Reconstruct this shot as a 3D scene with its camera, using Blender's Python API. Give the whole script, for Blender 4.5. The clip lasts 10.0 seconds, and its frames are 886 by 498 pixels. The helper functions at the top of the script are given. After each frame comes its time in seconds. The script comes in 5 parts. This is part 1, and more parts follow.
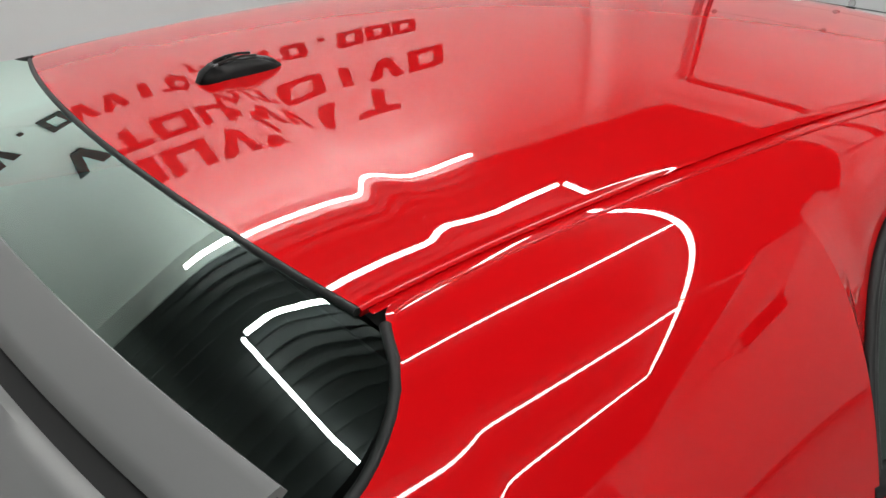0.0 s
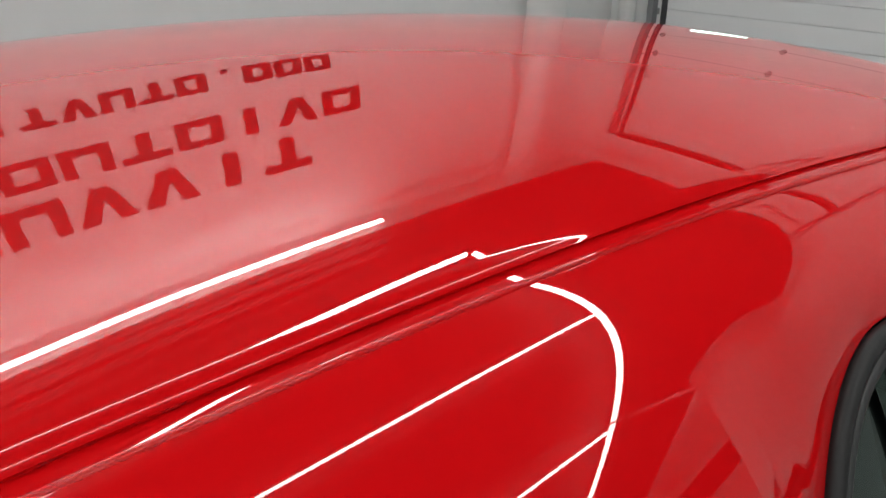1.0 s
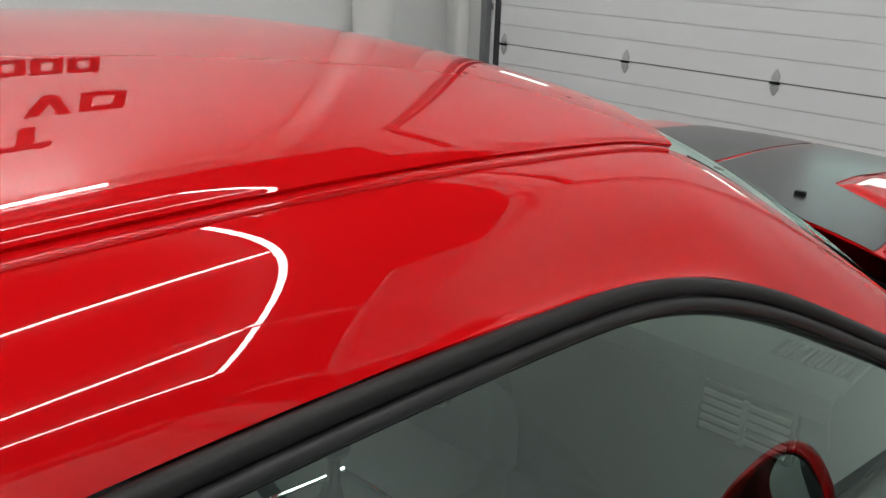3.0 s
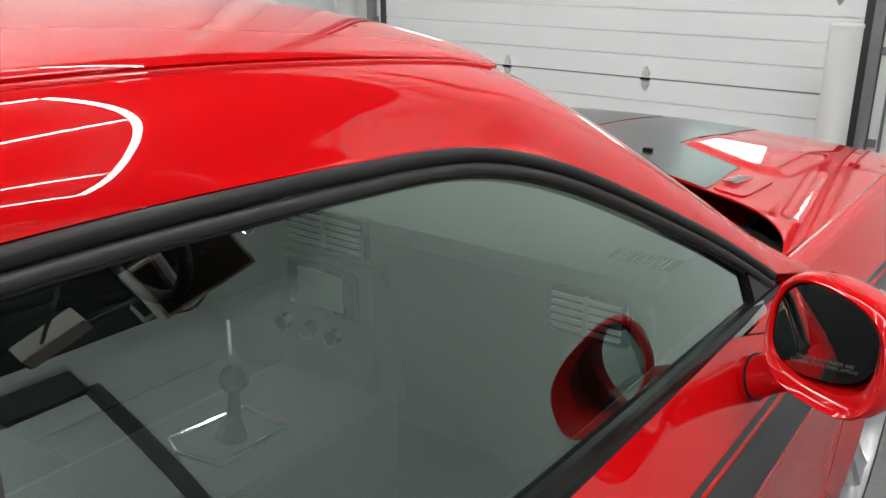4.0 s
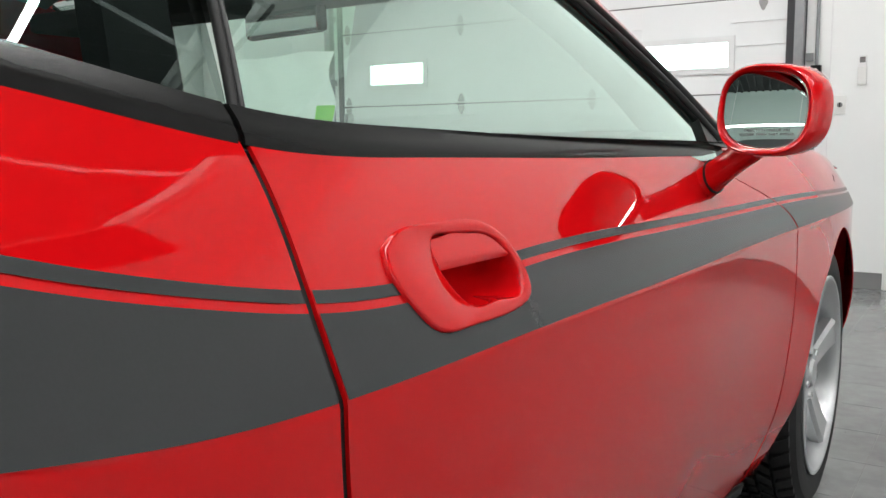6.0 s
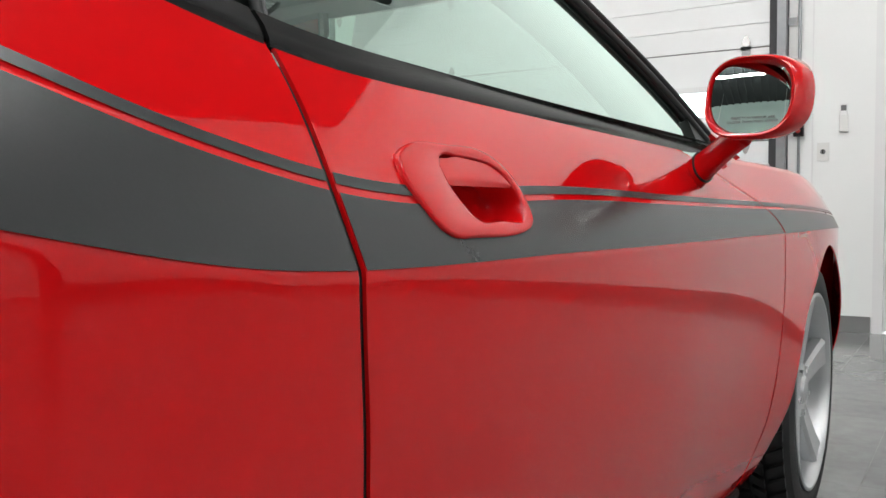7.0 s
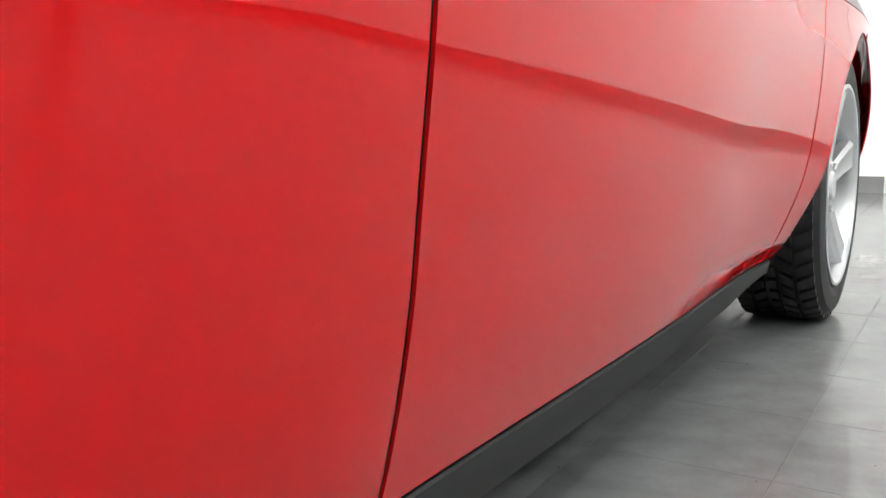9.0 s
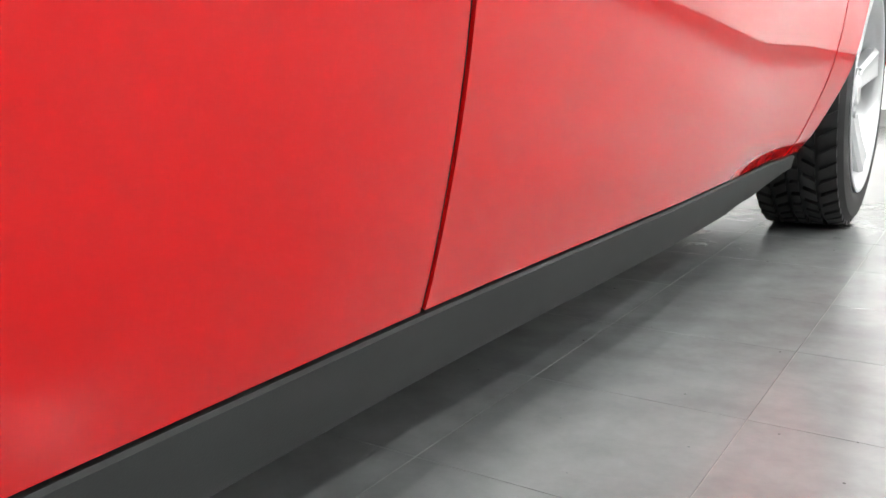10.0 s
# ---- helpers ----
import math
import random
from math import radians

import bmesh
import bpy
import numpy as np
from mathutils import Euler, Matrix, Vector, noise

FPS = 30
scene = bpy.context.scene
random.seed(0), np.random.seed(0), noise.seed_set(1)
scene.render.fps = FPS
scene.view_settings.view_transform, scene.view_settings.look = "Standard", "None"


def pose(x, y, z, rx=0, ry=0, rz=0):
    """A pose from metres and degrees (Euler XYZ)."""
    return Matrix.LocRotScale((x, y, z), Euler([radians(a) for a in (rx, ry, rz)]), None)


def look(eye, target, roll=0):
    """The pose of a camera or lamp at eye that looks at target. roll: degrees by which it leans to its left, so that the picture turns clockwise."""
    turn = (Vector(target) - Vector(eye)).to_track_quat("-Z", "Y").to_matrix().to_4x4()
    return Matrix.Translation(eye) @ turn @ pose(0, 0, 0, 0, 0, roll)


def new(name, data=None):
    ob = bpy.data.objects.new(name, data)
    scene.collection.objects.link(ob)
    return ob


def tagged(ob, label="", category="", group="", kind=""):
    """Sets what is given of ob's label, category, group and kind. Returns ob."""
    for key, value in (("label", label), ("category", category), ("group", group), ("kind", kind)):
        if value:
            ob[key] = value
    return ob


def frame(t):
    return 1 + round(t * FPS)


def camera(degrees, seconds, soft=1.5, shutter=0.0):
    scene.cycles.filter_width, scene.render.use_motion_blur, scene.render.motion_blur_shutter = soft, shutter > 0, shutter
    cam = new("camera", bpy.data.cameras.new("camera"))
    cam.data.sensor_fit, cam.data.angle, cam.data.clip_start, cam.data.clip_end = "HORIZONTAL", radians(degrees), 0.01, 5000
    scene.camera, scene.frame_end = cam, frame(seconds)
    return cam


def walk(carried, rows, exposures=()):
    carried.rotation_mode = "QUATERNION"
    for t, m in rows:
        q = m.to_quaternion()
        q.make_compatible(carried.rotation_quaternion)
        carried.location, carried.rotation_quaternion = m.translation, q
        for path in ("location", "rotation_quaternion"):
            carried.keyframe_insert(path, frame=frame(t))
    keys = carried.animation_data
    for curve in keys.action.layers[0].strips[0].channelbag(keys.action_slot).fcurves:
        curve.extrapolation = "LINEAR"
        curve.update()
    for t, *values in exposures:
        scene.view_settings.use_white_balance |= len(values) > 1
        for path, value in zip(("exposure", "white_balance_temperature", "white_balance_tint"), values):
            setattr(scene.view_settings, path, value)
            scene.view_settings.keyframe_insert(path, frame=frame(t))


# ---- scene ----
cam = camera(54.28, 10.0)
PATH = [
    (0.0, (1.167, -1.599, 1.694), (-0.273, -0.498, 0.849), 1.62),
    (0.5, (1.093, -1.405, 1.672), (-0.341, -0.272, 0.860), 1.56),
    (1.0, (0.940, -1.127, 1.570), (-0.494, 0.074, 0.863), 1.91),
    (1.5, (0.881, -0.867, 1.535), (-0.552, 0.355, 0.861), 1.37),
    (2.2, (0.937, -0.579, 1.560), (-0.458, 0.668, 0.855), 0.73),
    (3.5, (1.100, -0.542, 1.512), (-0.089, 0.916, 0.834), 1.64),
    (4.0, (1.197, -0.661, 1.469), (0.073, 0.860, 0.818), 0.27),
    (4.5, (1.258, -0.790, 1.424), (0.164, 0.765, 0.803), -0.17),
    (5.0, (1.265, -0.843, 1.298), (0.190, 0.742, 0.722), -0.55),
    (5.5, (1.287, -0.911, 1.122), (0.208, 0.722, 0.713), -0.60),
    (7.0, (1.319, -1.018, 0.887), (0.252, 0.670, 0.772), -0.63),
    (7.5, (1.306, -1.021, 0.821), (0.244, 0.671, 0.732), -0.57),
    (8.0, (1.285, -1.007, 0.770), (0.228, 0.679, 0.572), -0.83),
    (8.5, (1.287, -1.024, 0.714), (0.222, 0.647, 0.439), -1.56),
    (9.0, (1.260, -1.024, 0.579), (0.199, 0.641, 0.263), -1.31),
    (9.5, (1.245, -1.056, 0.495), (0.191, 0.602, 0.122), -1.41),
    (10.0, (1.247, -1.068, 0.457), (0.179, 0.568, 0.030), -1.00),
]
walk(cam, [(t, look(eye, target, roll)) for t, eye, target, roll in PATH],
     exposures=[(0.0, 0.0), (0.5, -0.18), (1.0, -0.35), (1.5, -0.45), (2.2, -0.42), (3.5, 0.08), (4.0, 0.40), (4.5, 0.66), (5.0, 0.74), (5.5, 0.64), (7.0, 0.46), (7.5, 0.52), (8.0, 0.82), (8.5, 1.16), (9.0, 1.44), (9.5, 1.70), (10.0, 1.92)])

# ---- world and light ----
world = bpy.data.worlds.new("sky")
scene.world = world
world.use_nodes = True
wn = world.node_tree.nodes
sky = wn.new("ShaderNodeTexSky")
sky.sky_type, sky.sun_disc, sky.sun_elevation, sky.sun_rotation = "NISHITA", False, radians(35), radians(30)
wn["Background"].inputs["Strength"].default_value = 0.12
world.node_tree.links.new(sky.outputs["Color"], wn["Background"].inputs["Color"])
scene.view_settings.exposure = 0.0
TUBE_POWER = 40.0

# ---- materials ----
def material(name, base, rough=0.5, metal=0.0, coat=0.0, vary=0.0, scale=8.0, bump=0.0, bump_scale=60.0, spec=0.5, rough_vary=0.0, emit=0.0, random_shade=0.0):
    m = bpy.data.materials.new(name)
    m.use_nodes = True
    nt = m.node_tree
    b = nt.nodes["Principled BSDF"]
    b.inputs["Base Color"].default_value = (*base, 1)
    b.inputs["Roughness"].default_value = rough
    b.inputs["Metallic"].default_value = metal
    b.inputs["Coat Weight"].default_value = coat
    b.inputs["Coat Roughness"].default_value = 0.012
    b.inputs["Coat IOR"].default_value = 1.45
    b.inputs["Specular IOR Level"].default_value = spec
    if emit:
        b.inputs["Emission Color"].default_value = (*base, 1)
        b.inputs["Emission Strength"].default_value = emit
    co = nt.nodes.new("ShaderNodeTexCoord")
    if vary or rough_vary:
        n = nt.nodes.new("ShaderNodeTexNoise")
        n.inputs["Scale"].default_value, n.inputs["Detail"].default_value = scale, 6
        nt.links.new(co.outputs["Object"], n.inputs["Vector"])
        if vary:
            mix = nt.nodes.new("ShaderNodeMix")
            mix.data_type = "RGBA"
            mix.inputs["A"].default_value = (*[c * (1 - vary) for c in base], 1)
            mix.inputs["B"].default_value = (*[min(1, c * (1 + vary)) for c in base], 1)
            nt.links.new(n.outputs["Fac"], mix.inputs["Factor"])
            last = mix.outputs["Result"]
            if random_shade:
                oi = nt.nodes.new("ShaderNodeObjectInfo")
                mr = nt.nodes.new("ShaderNodeMapRange")
                mr.inputs["To Min"].default_value, mr.inputs["To Max"].default_value = 1 - random_shade, 1 + random_shade
                nt.links.new(oi.outputs["Random"], mr.inputs["Value"])
                hv = nt.nodes.new("ShaderNodeHueSaturation")
                nt.links.new(mr.outputs["Result"], hv.inputs["Value"])
                nt.links.new(last, hv.inputs["Color"])
                last = hv.outputs["Color"]
            nt.links.new(last, b.inputs["Base Color"])
        if rough_vary:
            r = nt.nodes.new("ShaderNodeMapRange")
            r.inputs["To Min"].default_value, r.inputs["To Max"].default_value = max(0, rough - rough_vary), rough + rough_vary
            nt.links.new(n.outputs["Fac"], r.inputs["Value"])
            nt.links.new(r.outputs["Result"], b.inputs["Roughness"])
    if bump:
        n2 = nt.nodes.new("ShaderNodeTexNoise")
        n2.inputs["Scale"].default_value, n2.inputs["Detail"].default_value = bump_scale, 4
        nt.links.new(co.outputs["Object"], n2.inputs["Vector"])
        bp = nt.nodes.new("ShaderNodeBump")
        bp.inputs["Strength"].default_value, bp.inputs["Distance"].default_value = bump, 0.002
        nt.links.new(n2.outputs["Fac"], bp.inputs["Height"])
        nt.links.new(bp.outputs["Normal"], b.inputs["Normal"])
    return m


def glass_material(name, tint, gain):
    """A thin pane: tinted see-through, with gloss by Fresnel for its two faces."""
    m = bpy.data.materials.new(name)
    m.use_nodes = True
    nt = m.node_tree
    nt.nodes.remove(nt.nodes["Principled BSDF"])
    tr = nt.nodes.new("ShaderNodeBsdfTransparent")
    tr.inputs["Color"].default_value = (*tint, 1)
    gl = nt.nodes.new("ShaderNodeBsdfGlossy")
    gl.inputs["Roughness"].default_value = 0.0
    gl.inputs["Color"].default_value = (0.82, 1.0, 0.925, 1)
    lw = nt.nodes.new("ShaderNodeLayerWeight")
    lw.inputs["Blend"].default_value = 0.5
    pw = nt.nodes.new("ShaderNodeMath")
    pw.operation = "POWER"
    pw.inputs[1].default_value = 5.0
    mu = nt.nodes.new("ShaderNodeMath")
    mu.operation, mu.use_clamp = "MULTIPLY_ADD", True
    mu.inputs[1].default_value, mu.inputs[2].default_value = gain * 0.96, gain * 0.04
    nt.links.new(lw.outputs["Facing"], pw.inputs[0])
    mx = nt.nodes.new("ShaderNodeMixShader")
    nt.links.new(pw.outputs["Value"], mu.inputs[0])
    nt.links.new(mu.outputs["Value"], mx.inputs["Fac"])
    nt.links.new(tr.outputs["BSDF"], mx.inputs[1])
    nt.links.new(gl.outputs["BSDF"], mx.inputs[2])
    nt.links.new(mx.outputs["Shader"], nt.nodes["Material Output"].inputs["Surface"])
    return m


def film_material(name, base):
    """Thin film that lets light through, diffused."""
    m = bpy.data.materials.new(name)
    m.use_nodes = True
    nt = m.node_tree
    tl = nt.nodes.new("ShaderNodeBsdfTranslucent")
    tl.inputs["Color"].default_value = (*base, 1)
    b = nt.nodes["Principled BSDF"]
    b.inputs["Base Color"].default_value = (*base, 1)
    b.inputs["Roughness"].default_value = 0.4
    n = nt.nodes.new("ShaderNodeTexNoise")
    n.inputs["Scale"].default_value = 14
    bp = nt.nodes.new("ShaderNodeBump")
    bp.inputs["Strength"].default_value, bp.inputs["Distance"].default_value = 0.5, 0.01
    nt.links.new(n.outputs["Fac"], bp.inputs["Height"])
    nt.links.new(bp.outputs["Normal"], b.inputs["Normal"])
    mx = nt.nodes.new("ShaderNodeMixShader")
    mx.inputs["Fac"].default_value = 0.65
    nt.links.new(b.outputs["BSDF"], mx.inputs[1])
    nt.links.new(tl.outputs["BSDF"], mx.inputs[2])
    nt.links.new(mx.outputs["Shader"], nt.nodes["Material Output"].inputs["Surface"])
    return m


CASING = material("beige_grey_steel", (0.66, 0.62, 0.56), 0.45, vary=0.06, scale=10)
RED = material("red_car_paint", (0.60, 0.0035, 0.0055), 0.5, coat=1.0, spec=0.0, vary=0.03, scale=900)
VINYL = material("dark_grey_vinyl", (0.030, 0.032, 0.033), 0.27, vary=0.06, scale=400, spec=0.42)
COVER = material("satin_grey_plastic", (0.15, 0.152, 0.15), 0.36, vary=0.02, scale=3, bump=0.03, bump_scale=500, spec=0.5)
RUBBER = material("black_rubber", (0.014, 0.014, 0.014), 0.45, vary=0.2, scale=40, bump=0.1, bump_scale=300, spec=0.3)
SATIN = material("satin_black_trim", (0.009, 0.009, 0.009), 0.26, vary=0.15, scale=60, spec=0.2)
STRIP = material("grey_weatherstrip", (0.022, 0.023, 0.023), 0.42, vary=0.15, scale=50)
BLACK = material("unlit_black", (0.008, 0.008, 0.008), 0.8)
SILL = material("grey_sill_plastic", (0.026, 0.028, 0.028), 0.6, vary=0.12, scale=30, bump=0.1, bump_scale=500, spec=0.25)
TYRE = material("tyre_rubber", (0.013, 0.013, 0.0135), 0.65, vary=0.25, scale=25, bump=0.2, bump_scale=200)
ALLOY = material("silver_alloy", (0.62, 0.63, 0.64), 0.32, metal=0.75, vary=0.04, scale=60)
STEEL = material("brushed_steel", (0.45, 0.45, 0.45), 0.35, metal=1.0, vary=0.1, scale=40)
ZINC = material("bright_zinc_plate", (0.80, 0.80, 0.79), 0.24, metal=0.6, vary=0.08, scale=60)
CHROME = material("chrome", (0.8, 0.8, 0.8), 0.08, metal=1.0)
MIRROR = material("mirror_glass", (0.50, 0.56, 0.54), 0.01, metal=1.0)
GLASS = glass_material("green_tinted_glass", (0.82, 0.93, 0.88), 3.8)
GLASS_DARK = glass_material("dark_tinted_glass", (0.40, 0.46, 0.44), 1.5)
DASH = material("dark_dash_plastic", (0.034, 0.036, 0.035), 0.55, vary=0.1, scale=80, bump=0.05, bump_scale=500)
SEAT = material("dark_seat_cloth", (0.024, 0.024, 0.025), 0.85, vary=0.2, scale=90, bump=0.3, bump_scale=500)
SCREEN = material("grey_screen", (0.24, 0.29, 0.27), 0.15)
WALL = material("white_wall_paint", (0.84, 0.85, 0.84), 0.55, vary=0.02, scale=3, bump=0.05, bump_scale=120)
WALLG = material("light_grey_wall_paint", (0.78, 0.79, 0.79), 0.55, vary=0.03, scale=3, bump=0.05, bump_scale=120)
BANDG = material("pale_green_wall_paint", (0.22, 0.27, 0.25), 0.55, vary=0.03, scale=3, bump=0.05, bump_scale=120)
DOORG = material("grey_door_steel", (0.72, 0.73, 0.73), 0.4, vary=0.03, scale=5, bump=0.12, bump_scale=220)
DOORW = material("white_door_steel", (0.84, 0.85, 0.85), 0.4, vary=0.02, scale=5, bump=0.12, bump_scale=220)
TRIM = material("white_trim", (0.78, 0.78, 0.78), 0.4, vary=0.02, scale=6)
PLASTICW = material("white_plastic", (0.75, 0.75, 0.73), 0.4, vary=0.02, scale=20)
TRACK = material("galvanised_steel", (0.34, 0.35, 0.36), 0.4, metal=0.8, vary=0.12, scale=25)
SEAL = material("dark_door_seal", (0.05, 0.05, 0.055), 0.6, vary=0.1, scale=20)
CEIL = material("dark_ceiling_paint", (0.030, 0.031, 0.033), 0.7, vary=0.1, scale=4)
BASEB = material("grey_base_tile", (0.20, 0.20, 0.20), 0.45, vary=0.1, scale=12)
TILE = material("grey_floor_tile", (0.195, 0.202, 0.200), 0.16, vary=0.05, scale=7, rough_vary=0.05, bump=0.06, bump_scale=90, random_shade=0.035)


def weather_floor(m):
    """Cloudy cement tone over the whole floor, fine grain, and small dark grit."""
    nt = m.node_tree
    b = nt.nodes["Principled BSDF"]
    last = b.inputs["Base Color"].links[0].from_socket
    geo = nt.nodes.new("ShaderNodeNewGeometry")
    for scale, detail, lo, hi, dark, light in ((1.7, 8, 0.35, 0.65, 0.82, 1.14), (14.0, 8, 0.36, 0.64, 0.90, 1.08), (48.0, 2, 0.245, 0.262, 0.35, 1.0)):
        n = nt.nodes.new("ShaderNodeTexNoise")
        n.inputs["Scale"].default_value, n.inputs["Detail"].default_value, n.inputs["Roughness"].default_value = scale, detail, 0.62
        nt.links.new(geo.outputs["Position"], n.inputs["Vector"])
        mr = nt.nodes.new("ShaderNodeMapRange")
        mr.inputs["From Min"].default_value, mr.inputs["From Max"].default_value = lo, hi
        mr.inputs["To Min"].default_value, mr.inputs["To Max"].default_value = dark, light
        nt.links.new(n.outputs["Fac"], mr.inputs["Value"])
        hv = nt.nodes.new("ShaderNodeHueSaturation")
        nt.links.new(mr.outputs["Result"], hv.inputs["Value"])
        nt.links.new(last, hv.inputs["Color"])
        last = hv.outputs["Color"]
    nt.links.new(last, b.inputs["Base Color"])


weather_floor(TILE)
GROUT = material("grey_grout", (0.16, 0.16, 0.155), 0.7, vary=0.7, scale=3)
LETTER = material("black_lettering", (0.012, 0.012, 0.012), 0.5)
TUBE = material("led_tube", (1.0, 1.0, 0.985), 0.3, emit=TUBE_POWER)
TUBE_DIM = material("dim_led_tube", (1.0, 1.0, 0.985), 0.3, emit=7.0)
OUTSIDE = material("daylight_outside", (0.93, 0.97, 1.0), 0.9, emit=5.0)
GREEN = film_material("lime_green_film", (0.30, 0.80, 0.10))
PAPER = film_material("white_plastic_film", (0.78, 0.84, 0.80))
REDP = material("red_plastic", (0.5, 0.02, 0.02), 0.4)
LINING = material("grey_lining", (0.13, 0.13, 0.127), 0.85, vary=0.05, scale=60, bump=0.2, bump_scale=600)
GREY = material("mid_grey_plastic", (0.16, 0.16, 0.16), 0.5, vary=0.05, scale=20)


# ---- mesh helpers ----
def part(name, bm, mat, parent=None, label="", smooth=False):
    me = bpy.data.meshes.new(name)
    bm.normal_update()
    bm.to_mesh(me)
    bm.free()
    me.materials.append(mat)
    ob = new(name, me)
    if smooth:
        smooth_by_angle(ob, 50)
    if parent is not None:
        ob.parent = parent
    if label:
        ob["label"] = label
    return ob


def smooth_by_angle(ob, degrees=35):
    me = ob.data
    b = bmesh.new()
    b.from_mesh(me)
    lim = radians(degrees)
    for e in b.edges:
        e.smooth = len(e.link_faces) == 2 and e.calc_face_angle(0) < lim
    for fc in b.faces:
        fc.smooth = True
    b.to_mesh(me)
    b.free()
    return ob


def empty(name, label, category, at=(0, 0, 0), group=""):
    ob = new(name)
    ob.location = at
    return tagged(ob, label, category, group)


def box_bm(x0, x1, y0, y1, z0, z1, bevel=0.0, seg=2, bm=None):
    own = bm is None
    bm = bm or bmesh.new()
    r = bmesh.ops.create_cube(bm, size=1.0)
    for v in r["verts"]:
        v.co = Vector(((x0 + x1) / 2 + v.co.x * (x1 - x0), (y0 + y1) / 2 + v.co.y * (y1 - y0), (z0 + z1) / 2 + v.co.z * (z1 - z0)))
    if bevel and own:
        bmesh.ops.bevel(bm, geom=bm.edges[:], offset=bevel, segments=seg, affect="EDGES", profile=0.6)
    return bm


def box(name, x0, x1, y0, y1, z0, z1, mat, parent=None, label="", bevel=0.0):
    ob = part(name, box_bm(x0, x1, y0, y1, z0, z1, bevel), mat, parent, label)
    return smooth_by_angle(ob) if bevel else ob


def tube_bm(points, radius, sides=10, closed=False, bm=None, flat=1.0):
    """A tube along a polyline; radius may be a list."""
    bm = bm or bmesh.new()
    pts = [Vector(p) for p in points]
    n = len(pts)
    rings = []
    up = None
    for i, p in enumerate(pts):
        a = pts[(i - 1) % n] if (closed or i > 0) else p
        b = pts[(i + 1) % n] if (closed or i < n - 1) else p
        d = (b - a).normalized()
        if up is None:
            up = d.orthogonal().normalized()
        up = (up - d * up.dot(d)).normalized()
        side = d.cross(up)
        r = radius[i] if isinstance(radius, (list, tuple)) else radius
        rings.append([bm.verts.new(p + (up * math.cos(k * math.tau / sides) + side * math.sin(k * math.tau / sides) * flat) * r) for k in range(sides)])
    for i in range(n if closed else n - 1):
        for k in range(sides):
            bm.faces.new((rings[i][k], rings[i][(k + 1) % sides], rings[(i + 1) % n][(k + 1) % sides], rings[(i + 1) % n][k]))
    if not closed:
        bm.faces.new(rings[0][::-1])
        bm.faces.new(rings[-1])
    return bm


def spline(knots):
    """A natural cubic through (t, v) knots, straight beyond its ends."""
    k = np.array(knots, float)
    x, y = k[:, 0], k[:, 1]
    n = len(x)
    h = np.diff(x)
    a = np.eye(n)
    r = np.zeros(n)
    for i in range(1, n - 1):
        a[i, i - 1:i + 2] = h[i - 1], 2 * (h[i - 1] + h[i]), h[i]
        r[i] = 6 * ((y[i + 1] - y[i]) / h[i] - (y[i] - y[i - 1]) / h[i - 1])
    m = np.linalg.solve(a, r)

    def f(t):
        if t <= x[0]:
            return y[0] + (t - x[0]) * ((y[1] - y[0]) / h[0] - h[0] * m[1] / 6)
        if t >= x[-1]:
            return y[-1] + (t - x[-1]) * ((y[-1] - y[-2]) / h[-1] + h[-1] * m[-2] / 6)
        i = int(np.searchsorted(x, t)) - 1
        a_, b_ = x[i + 1] - t, t - x[i]
        return (m[i] * a_ ** 3 + m[i + 1] * b_ ** 3) / (6 * h[i]) + (y[i] / h[i] - m[i] * h[i] / 6) * a_ + (y[i + 1] / h[i] - m[i + 1] * h[i] / 6) * b_
    return f


def path3(points, n):
    """n points along a smooth curve through 3D points."""
    p = np.array(points, float)
    s = np.concatenate([[0], np.cumsum(np.linalg.norm(np.diff(p, axis=0), axis=1))])
    fs = [spline(list(zip(s, p[:, k]))) for k in range(3)]
    return [Vector([f(t) for f in fs]) for t in np.linspace(0, s[-1], n)]


def sheet_bm(pts, out, thick=0.0, roll=0.0):
    """A grid of points as a smooth sheet; out is a rough outward direction, thick its depth inwards."""
    g = np.array([[tuple(p) for p in row] for row in pts], float)
    n, m = g.shape[:2]
    du, dv = np.gradient(g, axis=0), np.gradient(g, axis=1)
    nrm = np.cross(du, dv)
    nrm /= np.maximum(np.linalg.norm(nrm, axis=2, keepdims=True), 1e-9)
    flip = (nrm @ np.array(out, float)).mean() < 0
    if flip:
        nrm = -nrm
    bm = bmesh.new()
    top = [[bm.verts.new(g[i, j]) for j in range(m)] for i in range(n)]

    def quad(a, b, c, d):
        vs = []
        for v in ((a, d, c, b) if flip else (a, b, c, d)):
            if v not in vs:
                vs.append(v)
        if len(vs) > 2:
            try:
                bm.faces.new(vs)
            except ValueError:
                pass
    for i in range(n - 1):
        for j in range(m - 1):
            quad(top[i][j], top[i + 1][j], top[i + 1][j + 1], top[i][j + 1])
    if thick:
        ring = [(i, 0) for i in range(n)] + [(n - 1, j) for j in range(1, m)] + [(i, m - 1) for i in range(n - 2, -1, -1)] + [(0, j) for j in range(m - 2, 0, -1)]
        low = [bm.verts.new(g[i, j] - nrm[i, j] * thick) for i, j in ring]
        k = len(ring)
        for q in range(k):
            a, b = ring[q], ring[(q + 1) % k]
            quad(top[a[0]][a[1]], low[q], low[(q + 1) % k], top[b[0]][b[1]])
    bmesh.ops.remove_doubles(bm, verts=bm.verts, dist=1e-6)
    return bm


